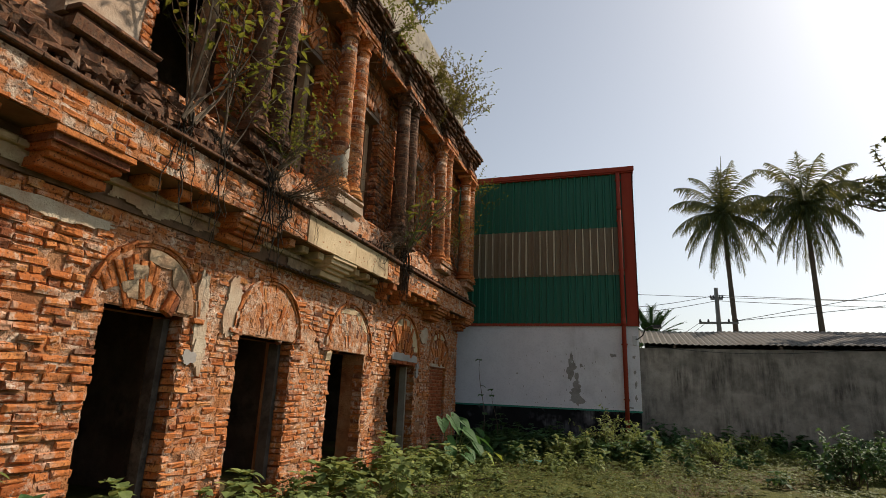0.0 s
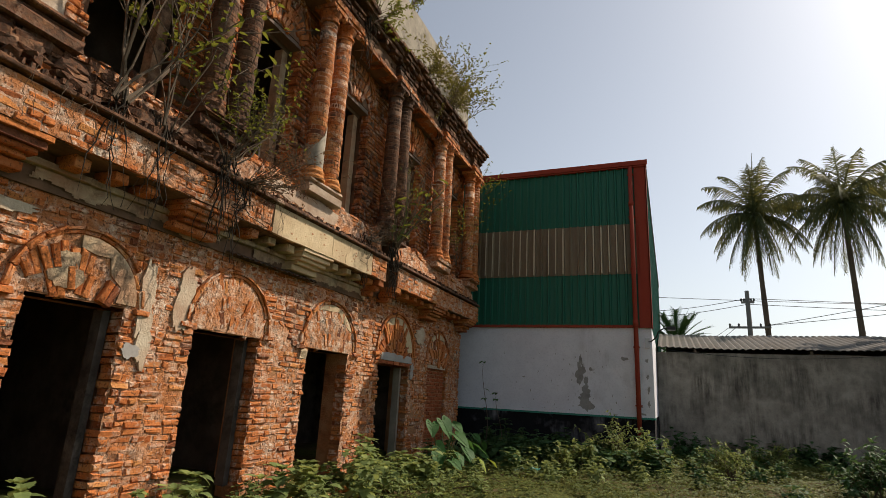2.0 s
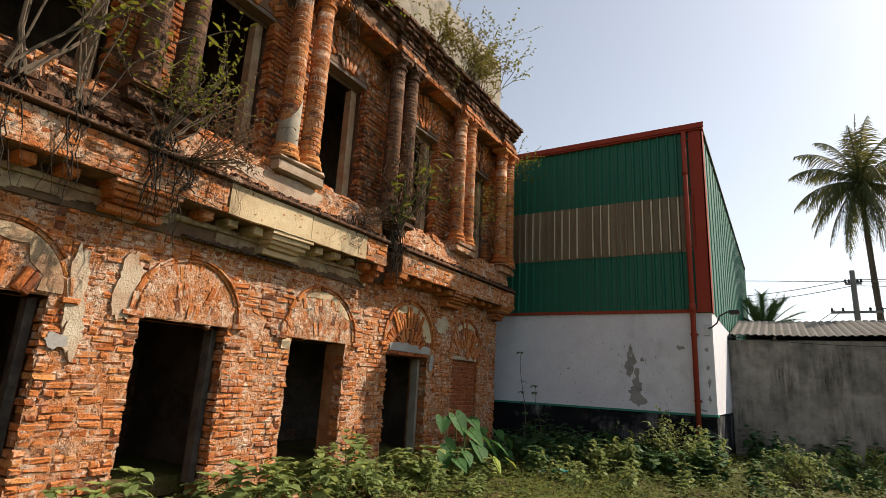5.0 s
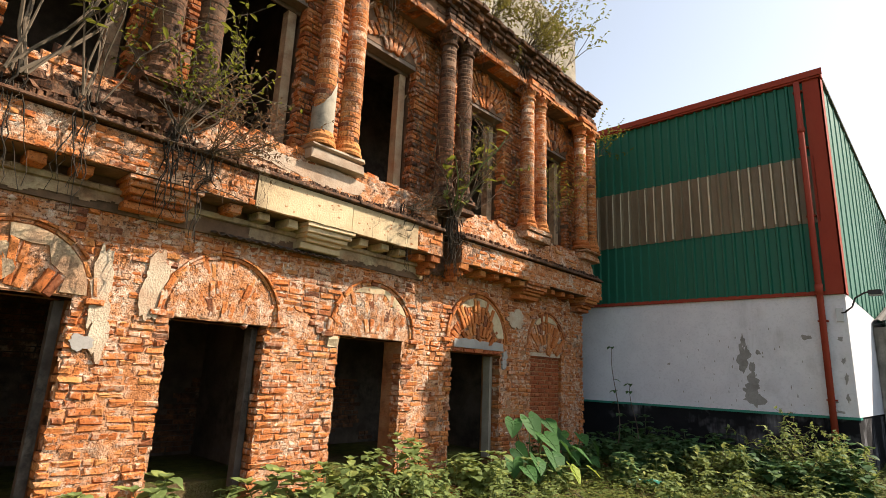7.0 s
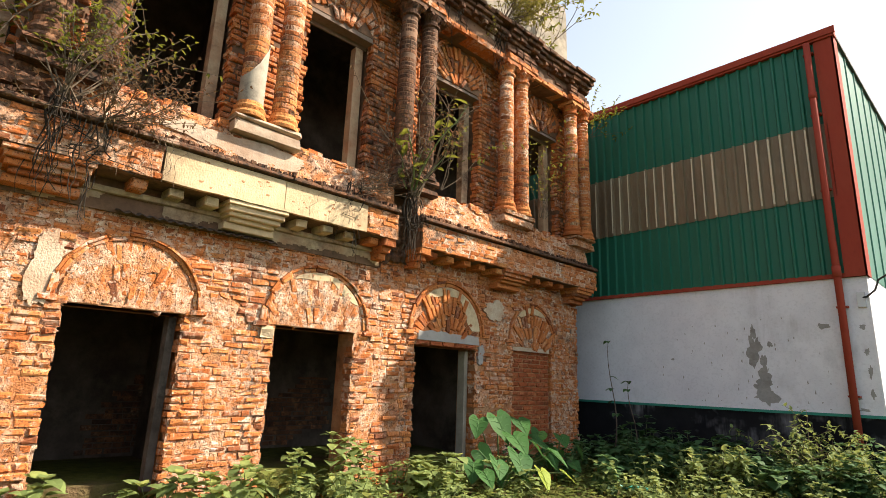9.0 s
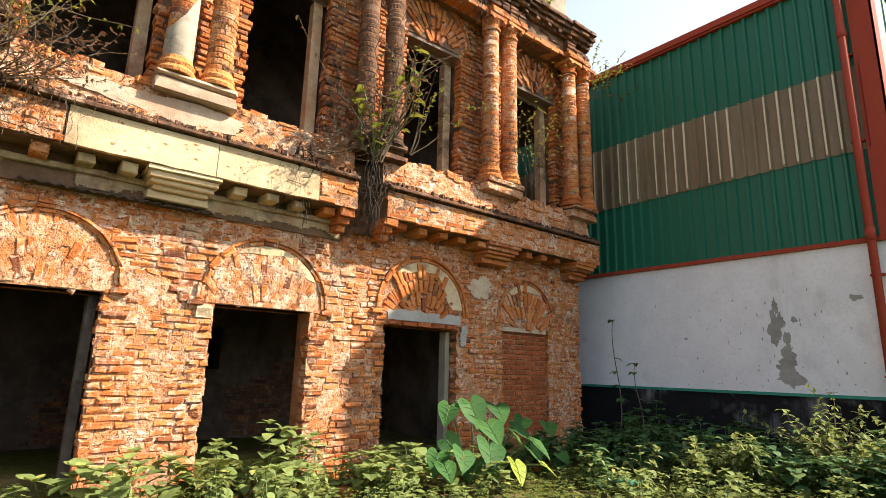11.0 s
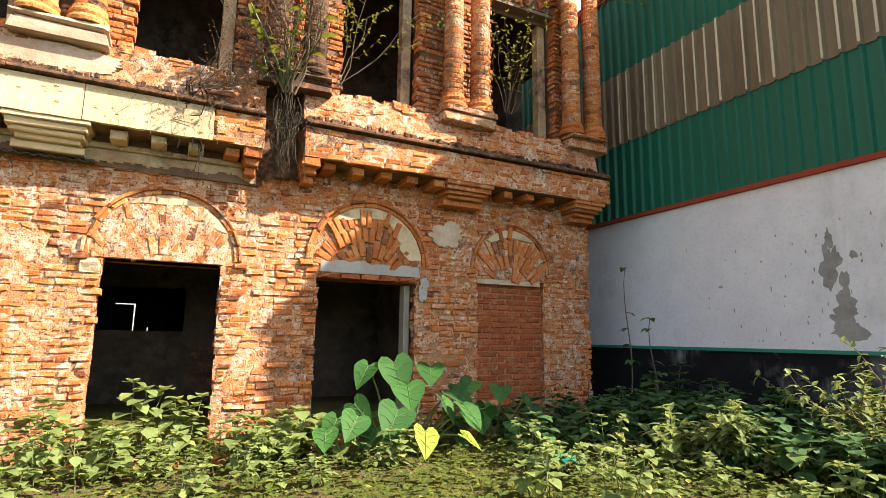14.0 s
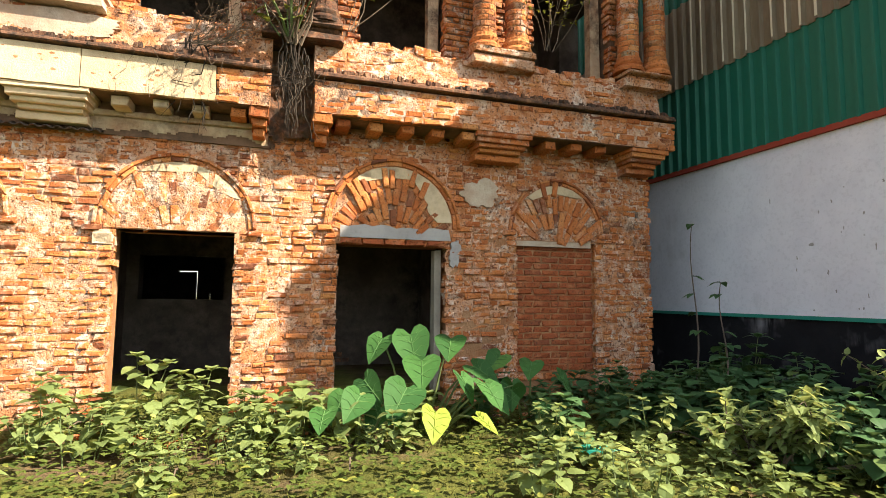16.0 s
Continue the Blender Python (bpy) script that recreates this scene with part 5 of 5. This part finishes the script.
# ---- plants on the ruin ----
def sapling(name, label, at, stems, length, level, leaf, material, wood=TWIG, seed=1, roots=0, lean=(0.35, 0, 0.9), leaves=5, r=0.016):
    RND.seed(seed)
    it = thing(name, label, "plant", at)
    mb, lv = MB(), MB()
    at = Vector(at)
    for k in range(stems):
        d = Vector((lean[0] + RND.gauss(0, 0.25), lean[1] + RND.gauss(0, 0.45), lean[2] + RND.gauss(0, 0.15))).normalized()
        bough(mb, lv, at + Vector((RND.gauss(0, 0.02), RND.gauss(0, 0.06), 0)), d, length * RND.uniform(0.5, 1.0), r * RND.uniform(0.6, 1.2), level, leaf, 0.10, 0.55, leaves)
    part("stem", mb, wood, it, kind="stuff")
    part("leaves", lv, material, it, kind="stuff")
    if roots:
        rt = MB()
        for k in range(roots):
            p = at + Vector((RND.uniform(-0.12, 0.05), RND.gauss(0, 0.065), RND.uniform(-0.1, 0.15)))
            pts = [p.copy()]
            out = RND.random() < 0.35
            for i in range(9):
                p = p + (Vector((RND.uniform(-0.02, 0.02), RND.gauss(0, 0.10), -0.02)) if out and i > 2 else Vector((RND.gauss(0.0, 0.022), RND.gauss(0, 0.028), -RND.uniform(0.06, 0.14))))
                p.x = max(p.x, F + 0.06)
                pts.append(p.copy())
            rt.tube(pts, [RND.uniform(0.004, 0.012) * (1 - 0.07 * i) for i in range(10)], 5, False)
        part("root_mass", rt, ROOT, it, "tangled dark hanging roots", kind="stuff")
    return it


lift_to(UPPER)
sapling("sapling", "young fig sapling rooted in the broken cornice", (-3.22, 11.19, 3.62), 13, 1.5, 1, 0.07, LEAF_DRY, TWIG, 3, 26, (0.3, 0.0, 0.9), 1, 0.012)
sapling("sapling", "climbing fig shoots with heart-shaped yellow-green leaves", (-3.2, 11.12, 3.7), 5, 1.5, 0, 0.20, LEAF_VINE, STEM, 4, 0, (0.35, -0.3, 0.7), 2)
sapling("shrub", "leafy scrub growing out of the window sill", (-3.3, 11.75, 3.9), 4, 1.5, 1, 0.06, LEAF_VINE, TWIG, 8, 0, (0.2, 0.5, 1.0), 4, 0.008)
sapling("shrub", "dry scrub hanging over the cornice", (-3.2, 7.3, 3.35), 26, 0.9, 1, 0.045, LEAF_DRY, TWIG, 5, 12, (0.35, 0.3, 0.1), 5, 0.006)
sapling("shrub", "small-leaved scrub growing on the cornice", (-3.2, 6.98, 3.45), 16, 1.1, 1, 0.06, LEAF_VINE, TWIG, 6, 22, (0.3, 0.3, 0.7), 5, 0.010)
sapling("sapling", "tall sapling with yellow-green leaves on the ledge", (-3.2, 5.6, 3.5), 7, 3.0, 1, 0.12, LEAF_VINE, TWIG, 7, 10, (0.12, 0.25, 1.0), 2, 0.018)
sapling("sapling", "leafy sapling on the ledge", (-3.25, 6.15, 3.5), 6, 2.6, 1, 0.12, LEAF_VINE, TWIG, 17, 18, (0.15, 0.15, 1.0), 2, 0.014)
sapling("sapling", "thin sapling with few leaves on the rubble ledge", (-3.3, 3.7, 3.6), 6, 2.2, 1, 0.12, LEAF_VINE, TWIG, 27, 20, (0.2, 0.2, 1.0), 2, 0.02)
sapling("creeper", "creeper with small leaves on the end columns", (-3.2, 14.2, 4.0), 8, 1.6, 1, 0.05, LEAF_VINE, TWIG, 12, 0, (0.15, 0.4, 0.9), 4, 0.006)
sapling("creeper", "dry twigs lying along the plinth", (-3.25, 10.2, 3.5), 22, 0.8, 1, 0.03, LEAF_DRY, TWIG, 13, 10, (0.25, 0.5, 0.1), 2, 0.005)
sapling("creeper", "small creeper at the corner of the house", (-3.3, 16.1, 6.3), 6, 0.8, 1, 0.07, LEAF_VINE, TWIG, 15, 0, (0.3, 0.5, 0.6), 3, 0.005)
lift_to(ROOF)
sapling("shrub", "feathery shrub growing on the roof parapet", (-3.6, 14.5, 7.3), 5, 2.1, 2, 0.10, LEAF_VINE, TWIG, 9, 0, (0.15, 0.35, 0.9), 2, 0.016)
sapling("shrub", "feathery shrub behind the roof parapet", (-3.8, 12.2, 9.2), 6, 1.5, 2, 0.10, LEAF_VINE, TWIG, 29, 0, (0.2, 0.3, 0.8), 5, 0.012)
sapling("moss_bush", "yellow moss and creepers over the roof cornice", (-3.3, 13.2, 7.35), 30, 1.1, 1, 0.06, LEAF_MOSS, TWIG, 10, 30, (0.4, 0.2, 0.25), 7, 0.007)
sapling("moss_bush", "yellow creepers on the roof cornice", (-3.3, 12.0, 7.32), 20, 0.9, 1, 0.06, LEAF_MOSS, TWIG, 11, 20, (0.4, 0.3, 0.2), 6, 0.007)
sapling("creeper", "thin creeper over the roof cornice", (-3.2, 9.6, 7.0), 14, 0.9, 1, 0.06, LEAF_VINE, TWIG, 19, 14, (0.4, 0.2, 0.2), 4, 0.006)
lift_to(GROUND)

# ---- plants on the ground ----


def weed(seed, tall, stems, leaf, material):
    """A leafy weed: leaves in crossed pairs up each stem, larger below, drooping."""
    RND.seed(seed)
    it = thing("leafy_weed", "leafy green weed with drooping oval leaves", "plant", (0, 0, 0), "weeds before the house")
    st, lv = MB(), MB()
    for s in range(stems):
        p = Vector((RND.gauss(0, 0.07), RND.gauss(0, 0.07), -0.05))
        d = Vector((RND.gauss(0, 0.28), RND.gauss(0, 0.28), 1)).normalized()
        h = tall * RND.uniform(0.6, 1.0)
        n = max(5, int(h / 0.10))
        pts, a = [p.copy()], RND.uniform(0, 6)
        for i in range(n):
            d = (d + Vector((RND.gauss(0, 0.05), RND.gauss(0, 0.05), 0.04))).normalized()
            p = p + d * (h + 0.05) / n
            pts.append(p.copy())
            u = i / n
            if u < 0.12:
                continue
            a += 1.57 + RND.gauss(0, 0.35)
            size = leaf * (1.45 - 0.6 * u) * RND.uniform(0.75, 1.25)
            for q in (0, math.pi):
                w = Vector((math.cos(a + q), math.sin(a + q), 0.30 - 0.5 * (1 - u) + RND.gauss(0, 0.3)))
                b = p + Vector((w.x, w.y, 0.25)) * size * 0.35
                lv.leaf(b, w, Vector((0, 0, 1)), size, size * RND.uniform(0.88, 1.08), RND.uniform(0.02, 0.22), RND.uniform(0.25, 0.6), True)
        for k in range(4):
            w = Vector((math.cos(a + k * 1.57), math.sin(a + k * 1.57), 0.9))
            lv.leaf(p, w, Vector((0, 0, 1)), leaf * 0.75, leaf * 0.62, 0.2, 0.25, True)
        st.tube(pts, [0.008 - 0.005 * i / len(pts) for i in range(len(pts))], 5, False)
    part("stem", st, STEM, it, kind="stuff")
    part("leaves", lv, material, it, kind="stuff")
    return it


def weeds():
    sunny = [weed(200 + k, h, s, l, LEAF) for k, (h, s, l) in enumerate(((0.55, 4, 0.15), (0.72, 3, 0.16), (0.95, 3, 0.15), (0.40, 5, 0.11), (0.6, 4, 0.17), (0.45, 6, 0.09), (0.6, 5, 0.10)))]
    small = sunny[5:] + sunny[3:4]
    # darker copies for the shed's shadow: the shade is in the leaf colour
    shade_toned = [weed(300 + k, h, s, l, LEAF_DARK) for k, (h, s, l) in enumerate(((0.55, 4, 0.16), (0.7, 4, 0.17), (0.9, 4, 0.15)))]
    RND.seed(71)
    spots = []
    for y in [5.6 + 0.34 * k for k in range(34)]:
        for x0, x1 in ((-3.45, -2.9), (-2.9, -2.3), (-2.3, -1.7), (-1.7, -1.2)):
            keep = 0.50 if x1 < -2.2 else (0.42 if x1 < -1.5 else 0.12)
            if 12.0 < y < 13.6 and x0 < -2.4:
                keep = 0.25
            if RND.random() < keep:
                spots.append((RND.uniform(x0, x1), y + RND.uniform(-0.15, 0.15), RND.choice(sunny if y < 13.2 else shade_toned), RND.uniform(0.5, 0.85)))
    spots += [(-2.9, 10.0, sunny[2], 0.80), (-3.0, 10.35, sunny[1], 0.80), (-2.75, 8.6, sunny[4], 0.80), (-2.6, 9.35, sunny[2], 0.68), (-2.55, 10.95, sunny[4], 0.76), (-2.4, 11.3, sunny[0], 0.88), (-2.65, 11.55, sunny[4], 0.68), (-2.2, 11.0, sunny[3], 0.80), (-2.5, 9.85, sunny[4], 0.72), (-2.2, 11.75, sunny[0], 0.72), (-2.6, 13.0, shade_toned[1], 0.64), (-2.3, 13.6, shade_toned[0], 0.64)]
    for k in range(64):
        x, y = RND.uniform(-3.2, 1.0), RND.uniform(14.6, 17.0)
        spots.append((x, y, RND.choice(shade_toned), RND.uniform(0.65, 1.0) * (1.05 if y > 16 else 0.8)))
    for k in range(15):
        spots.append((RND.uniform(-1.6, 1.2), RND.uniform(12.8, 15.2), RND.choice(small), RND.uniform(0.5, 0.85)))
    for k in range(52):
        spots.append((RND.uniform(1.4, 9.5), RND.uniform(12.6, 20.5), RND.choice(small + shade_toned), RND.uniform(0.45, 0.8)))
    for k in range(14):
        spots.append((RND.uniform(-1.9, -0.8), RND.uniform(6.5, 12.5), RND.choice(small), RND.uniform(0.35, 0.55)))
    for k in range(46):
        spots.append((RND.uniform(1.4, 12), RND.uniform(20.3, 21.3), RND.choice(shade_toned), RND.uniform(0.6, 1.0)))
    for x, y, kind, s in spots:
        ob = copy_thing(kind, pose(x, y, GROUND, 0, 0, RND.uniform(0, 360)))
        ob.scale = (s, s, s)
    for ob in sunny + shade_toned:
        ob.location = (RND.uniform(-3.2, -2.6), RND.uniform(2.6, 5.0), GROUND)


weeds()


VEIN = leaf_material("taro_vein", (0.07, 0.17, 0.045), (0.09, 0.20, 0.055), (0.13, 0.25, 0.07), 0.2)


def taro_leaf(mb, veins, stalk, at, foot, size, face):
    """A hanging heart-shaped leaf with a notch, and its stalk."""
    at, foot = Vector(at), Vector(foot)
    size *= 0.90
    at = at - Vector((0, 0, 0.14))
    mid = foot.lerp(at, 0.6) + Vector((0, 0, 0.08))
    stalk.tube([foot, foot.lerp(mid, 0.6), mid, at], [0.016, 0.013, 0.010, 0.007], 6, False)
    down = Vector((face.x * 0.8 + RND.gauss(0, 0.2), face.y * 0.8 + RND.gauss(0, 0.35), -RND.uniform(0.25, 0.8))).normalized()
    side = down.cross(face).normalized()
    nor = side.cross(down).normalized()
    if nor.dot(face) < 0:
        nor = -nor
    out = [(0.0, 0.06), (0.14, -0.20), (0.30, -0.24), (0.43, -0.08), (0.47, 0.14), (0.40, 0.40), (0.25, 0.66), (0.10, 0.88), (0.0, 1.0)]
    pt = lambda w, l, dn=0.0: at + side * (w * size) + down * (l * size) + nor * (size * (0.16 * abs(w) * (1 + 0.4 * math.sin(9 * l)) - 0.16 * l * l + dn))
    rib = [pt(0, 0.0), pt(0, 0.25), pt(0, 0.5), pt(0, 0.75), pt(0, 1.0)]
    for s in (1, -1):
        e = [pt(s * w, l) for w, l in out[1:-1]]
        m = [pt(s * w * 0.5, max(0.0, l * 0.9), -0.012) for w, l in out[1:-1]]
        v = rib + m + e
        R, M = 5, 7
        f = [(0, R, R + 1), (0, R + 1, R + 2), (0, R + 2, R + 3, 1), (1, R + 3, R + 4), (1, R + 4, R + 5, 2), (2, R + 5, R + 6, 3), (3, R + 6, R + M + 6, 4)]
        f += [(R + i, R + M + i, R + M + i + 1, R + i + 1) for i in range(6)]
        f += [(0, R + M, R)]
        mb.add(v, f)
        lift = nor * 0.0025
        for i in (1, 2, 3, 4, 5):
            veins.tube([rib[min(3, i // 2)] + lift, m[i] + lift, m[i].lerp(e[i], 0.85) + lift], [0.0035, 0.0025, 0.0012], 4, False)
    veins.tube([q + nor * 0.003 for q in rib], [0.006, 0.005, 0.004, 0.003, 0.001], 4, False)


def taro(x, y, rows, seed, label):
    RND.seed(seed)
    it = thing("taro_plant", label, "plant", (x, y, 0), "taro plants")
    st = MB()
    for dx, dy, z, size, fx, fy, yellow in rows:
        lf, vn = MB(), MB()
        taro_leaf(lf, vn, st, (x + dx, y + dy, z), (x + dx * 0.25, y + dy * 0.25, -0.03), size * RND.uniform(0.85, 1.15), Vector((fx + RND.gauss(0, 0.25), fy + RND.gauss(0, 0.45), RND.uniform(0.3, 1.3))).normalized())
        blade = part("leaf", lf, TARO_YELLOW if yellow else TARO, it, "yellowing leaf" if yellow else "", True)
        ob = new("leaf_vein", mesh("leaf_vein", vn, TARO_YELLOW if yellow else VEIN))
        ob.parent = blade
    part("stalk", st, STEM, it, kind="stuff")


taro(-2.6, 12.45, [(-0.1, -0.35, 0.98, 0.36, 0.9, -0.4, 0), (0.0, -0.1, 1.02, 0.40, 0.9, -0.5, 0), (0.05, 0.30, 0.98, 0.38, 0.9, 0.0, 0), (0.25, -0.05, 0.80, 0.42, 1.0, -0.2, 0), (0.15, 0.5, 0.72, 0.36, 0.9, 0.3, 0), (0.1, -0.55, 0.62, 0.36, 0.8, -0.7, 0),
     (0.35, 0.3, 0.66, 0.36, 0.9, 0.1, 0), (0.70, -0.05, 0.42, 0.30, 1.0, -0.3, 1), (0.80, 0.3, 0.38, 0.28, 1.0, 0.3, 1), (0.50, -0.25, 0.60, 0.42, 1.0, -0.4, 0), (0.45, 0.5, 0.60, 0.36, 0.9, 0.4, 0), (0.3, 0.85, 0.55, 0.34, 0.9, 0.3, 0), (0.3, 0.62, 0.5, 0.3, 0.8, 0.5, 0), (0.0, 0.85, 0.80, 0.36, 0.9, 0.4, 0), (0.2, -0.75, 0.5, 0.3, 0.8, -0.5, 0), (0.4, -0.45, 0.42, 0.3, 0.9, -0.4, 0)], 1, "large taro plant with heart-shaped leaves before the doorway")
taro(-2.2, 11.8, [(0.1, 0.0, 0.55, 0.30, 1, -0.2, 0), (0.2, 0.25, 0.45, 0.26, 1, 0.3, 0), (0.15, -0.3, 0.45, 0.26, 0.8, -0.5, 0)], 2, "small taro plant among the weeds")
taro(-2.5, 13.55, [(0.1, 0.0, 0.75, 0.32, 1, -0.2, 0), (0.2, 0.25, 0.62, 0.28, 1, 0.3, 0), (0.15, -0.25, 0.55, 0.28, 0.8, -0.4, 0), (0.3, 0.0, 0.4, 0.25, 1, 0, 0)], 3, "taro plant in the shade of the wall")


def stalk_plant(x, y, top, seed, rows):
    RND.seed(seed)
    it = thing("tall_weed", "tall bare weed stalk with a few dark leaves", "plant", (x, y, 0), "tall weed stalks")
    st, lv = MB(), MB()
    n = 10
    pts = [Vector((x + 0.10 * math.sin(k * 0.5), y + 0.14 * (k / n) ** 2, top * k / n - 0.03)) for k in range(n + 1)]
    st.tube(pts, [0.013 - 0.008 * k / n for k in range(n + 1)], 6, False)
    for u in rows:
        q = pts[min(n, int(u * n))]
        for s in range(2):
            a = RND.uniform(0, 6.3)
            lv.leaf(q, Vector((math.cos(a), math.sin(a), 0.2)), Vector((0, 0, 1)), 0.14, 0.11, 0.2, 0.6)
    part("stalk", st, BARK, it)
    part("leaves", lv, LEAF_DARK, it, kind="stuff")


stalk_plant(-3.0, 16.04, 2.24, 1, (0.4, 0.45, 0.5, 0.62, 0.7, 1.0))
stalk_plant(-2.67, 16.15, 1.49, 2, (0.5, 0.6, 0.97, 1.0, 1.0))


def bush(x, y, size, seed, material, label, leaf=0.10):
    RND.seed(seed)
    it = thing("bush", label, "bush", (x, y, 0), "bushes in the yard")
    mb, lv = MB(), MB()
    for k in range(int(14 * size) + 8):
        a, el = RND.uniform(0, 6.3), RND.uniform(0.35, 1.3)
        d = Vector((math.cos(a) * math.cos(el), math.sin(a) * math.cos(el), math.sin(el)))
        bough(mb, lv, Vector((x + RND.gauss(0, 0.1 * size), y + RND.gauss(0, 0.1 * size), -0.02)), d, size * RND.uniform(0.55, 0.95), 0.012, 1, leaf, 0.05, 0.55, 7)
    part("stem", mb, TWIG, it, kind="stuff")
    part("leaves", lv, material, it, kind="stuff")


bush(4.35, 14.2, 0.85, 1, LEAF_DARK, "dense bush of glossy dark green leaves", 0.13)
bush(5.4, 15.4, 0.7, 2, LEAF_DARK, "dark green bush in the yard", 0.12)
bush(0.35, 15.9, 0.95, 3, LEAF, "bushy yellow-green weed before the shed", 0.09)
bush(-0.6, 14.6, 0.6, 4, LEAF, "bushy weed with pale sunlit leaves", 0.12)
bush(2.3, 15.6, 0.7, 5, LEAF, "low leafy bush in the sun", 0.09)
bush(0.9, 15.4, 0.7, 6, LEAF, "straggly sunlit weed bush", 0.11)
bush(6.8, 17.6, 0.8, 7, LEAF_DARK, "dark bush near the boundary wall", 0.11)
bush(3.3, 17.4, 0.6, 8, LEAF, "low bush near the boundary wall", 0.09)


def ground_cover():
    RND.seed(81)
    lv, gr, dry = MB(), MB(), MB()
    up = Vector((0, 0, 1))
    for k in range(21000):
        x, y = (RND.uniform(-3.5, 7), RND.uniform(6, 20.5)) if k < 12000 else (RND.uniform(-3.5, 13.8), RND.uniform(-9, 21.3))
        if noise.noise((x * 0.6, y * 0.6, 9)) < -0.2 and x > -0.5:
            continue
        c = Vector((x, y, RND.uniform(0.0, 0.10)))
        for k in range(3):
            a = RND.uniform(0, 6.3)
            s = RND.uniform(0.03, 0.085)
            lv.leaf(c + Vector((RND.gauss(0, 0.03), RND.gauss(0, 0.03), RND.uniform(0, 0.05))), Vector((math.cos(a), math.sin(a), RND.uniform(0.1, 0.8))), up, s, s * 0.7, 0.2, 0.4)
    for k in range(27000):
        x, y = (RND.uniform(-3.5, 9), RND.uniform(4, 20.5)) if k < 15000 else (RND.uniform(-3.5, 13.8), RND.uniform(-9, 21.3))
        if noise.noise((x * 0.6, y * 0.6, 9)) < -0.1:
            continue
        a, h = RND.uniform(0, 6.3), RND.uniform(0.04, 0.14)
        w = Vector((math.cos(a), math.sin(a), 0)) * 0.005
        t = Vector((RND.gauss(0, 0.04), RND.gauss(0, 0.04), h))
        b = Vector((x, y, -0.03))
        gr.add([b - w, b + w, b + t * 0.6 + w * 0.7, b + t + Vector((t.x, t.y, 0)) * 0.4, b + t * 0.6 - w * 0.7], [(0, 1, 2, 4), (4, 2, 3)])
    for _ in range(2200):
        x, y = RND.uniform(-3.5, 13), RND.uniform(-6, 20)
        a, s = RND.uniform(0, 6.3), RND.uniform(0.03, 0.08)
        dry.leaf(Vector((x, y, 0.02 + RND.uniform(0, 0.03))), Vector((math.cos(a), math.sin(a), RND.uniform(-0.1, 0.3))), up, s, s * 0.6, 0.3, 0.2)
    whole("ground_weeds", lv, LEAF_LOW, "low green weeds covering the soil", "weeds", kind="stuff")
    whole("grass", gr, GRASS, "short yellowish grass", "grass", kind="stuff")
    whole("fallen_leaves", dry, LEAF_DRY, "dry fallen leaves on the soil", "leaves", kind="stuff")
    rub = MB()
    for _ in range(60):
        x, y, s = RND.uniform(-3.6, -2.6), RND.uniform(6, 15.5), RND.uniform(0.03, 0.08)
        rub.box(x, x + s * 2, y, y + s * 1.6, -0.03, s, 0.015, 0.012)
    whole("brick_rubble", rub, BRICK, "fallen brick pieces at the foot of the wall", "rubble", kind="stuff")


ground_cover()

lift_to(UPPER)


def dry_strands():
    """Dead creeper hanging from the cornice."""
    RND.seed(91)
    for y0, n in ((10.2, 7), (7.7, 16), (11.4, 10), (5.2, 10)):
        mb = MB()
        for _ in range(n):
            p = Vector((-3.17, y0 + RND.gauss(0, 0.35), 3.4))
            pts = [p.copy()]
            for i in range(8):
                p = p + Vector((RND.gauss(0.004, 0.012), RND.gauss(0, 0.03), -RND.uniform(0.02, 0.09)))
                pts.append(p.copy())
            mb.tube(pts, [0.0022] * 9, 4, False)
        whole("dead_creeper", mb, TWIG, "thin dead creeper strands over the cornice", "creeper", "dead creepers", kind="stuff")


dry_strands()

lift_to(GROUND)


def litter():
    RND.seed(95)
    mb = MB()
    n = 7
    v = [(-1.35 + 0.05 * i + RND.gauss(0, 0.008), 13.35 + 0.045 * j + RND.gauss(0, 0.008), 0.07 + RND.uniform(0, 0.05)) for j in range(n) for i in range(n)]
    mb.add(v, [(j * n + i, j * n + i + 1, (j + 1) * n + i + 1, (j + 1) * n + i) for j in range(n - 1) for i in range(n - 1)])
    ob = whole("plastic_bag", mb, GREEN_LINE, "crumpled turquoise plastic bag among the weeds", "litter")
    m = ob.modifiers.new("thickness", "SOLIDIFY")
    m.thickness = 0.002
    for k in range(14):
        a = RND.uniform(0, 3.1)
        x, y, l = RND.uniform(-2.9, -0.6), RND.uniform(7, 15), RND.uniform(0.2, 0.6)
        st = MB()
        st.tube([(x, y, 0.06), (x + l * 0.5 * math.cos(a), y + l * 0.5 * math.sin(a), 0.09 + RND.uniform(0, 0.04)), (x + l * math.cos(a), y + l * math.sin(a), 0.05)], [0.008, 0.007, 0.004], 5)
        whole("dry_stick", st, TWIG, "dry stick lying on the soil", "stick", "dry sticks")


litter()
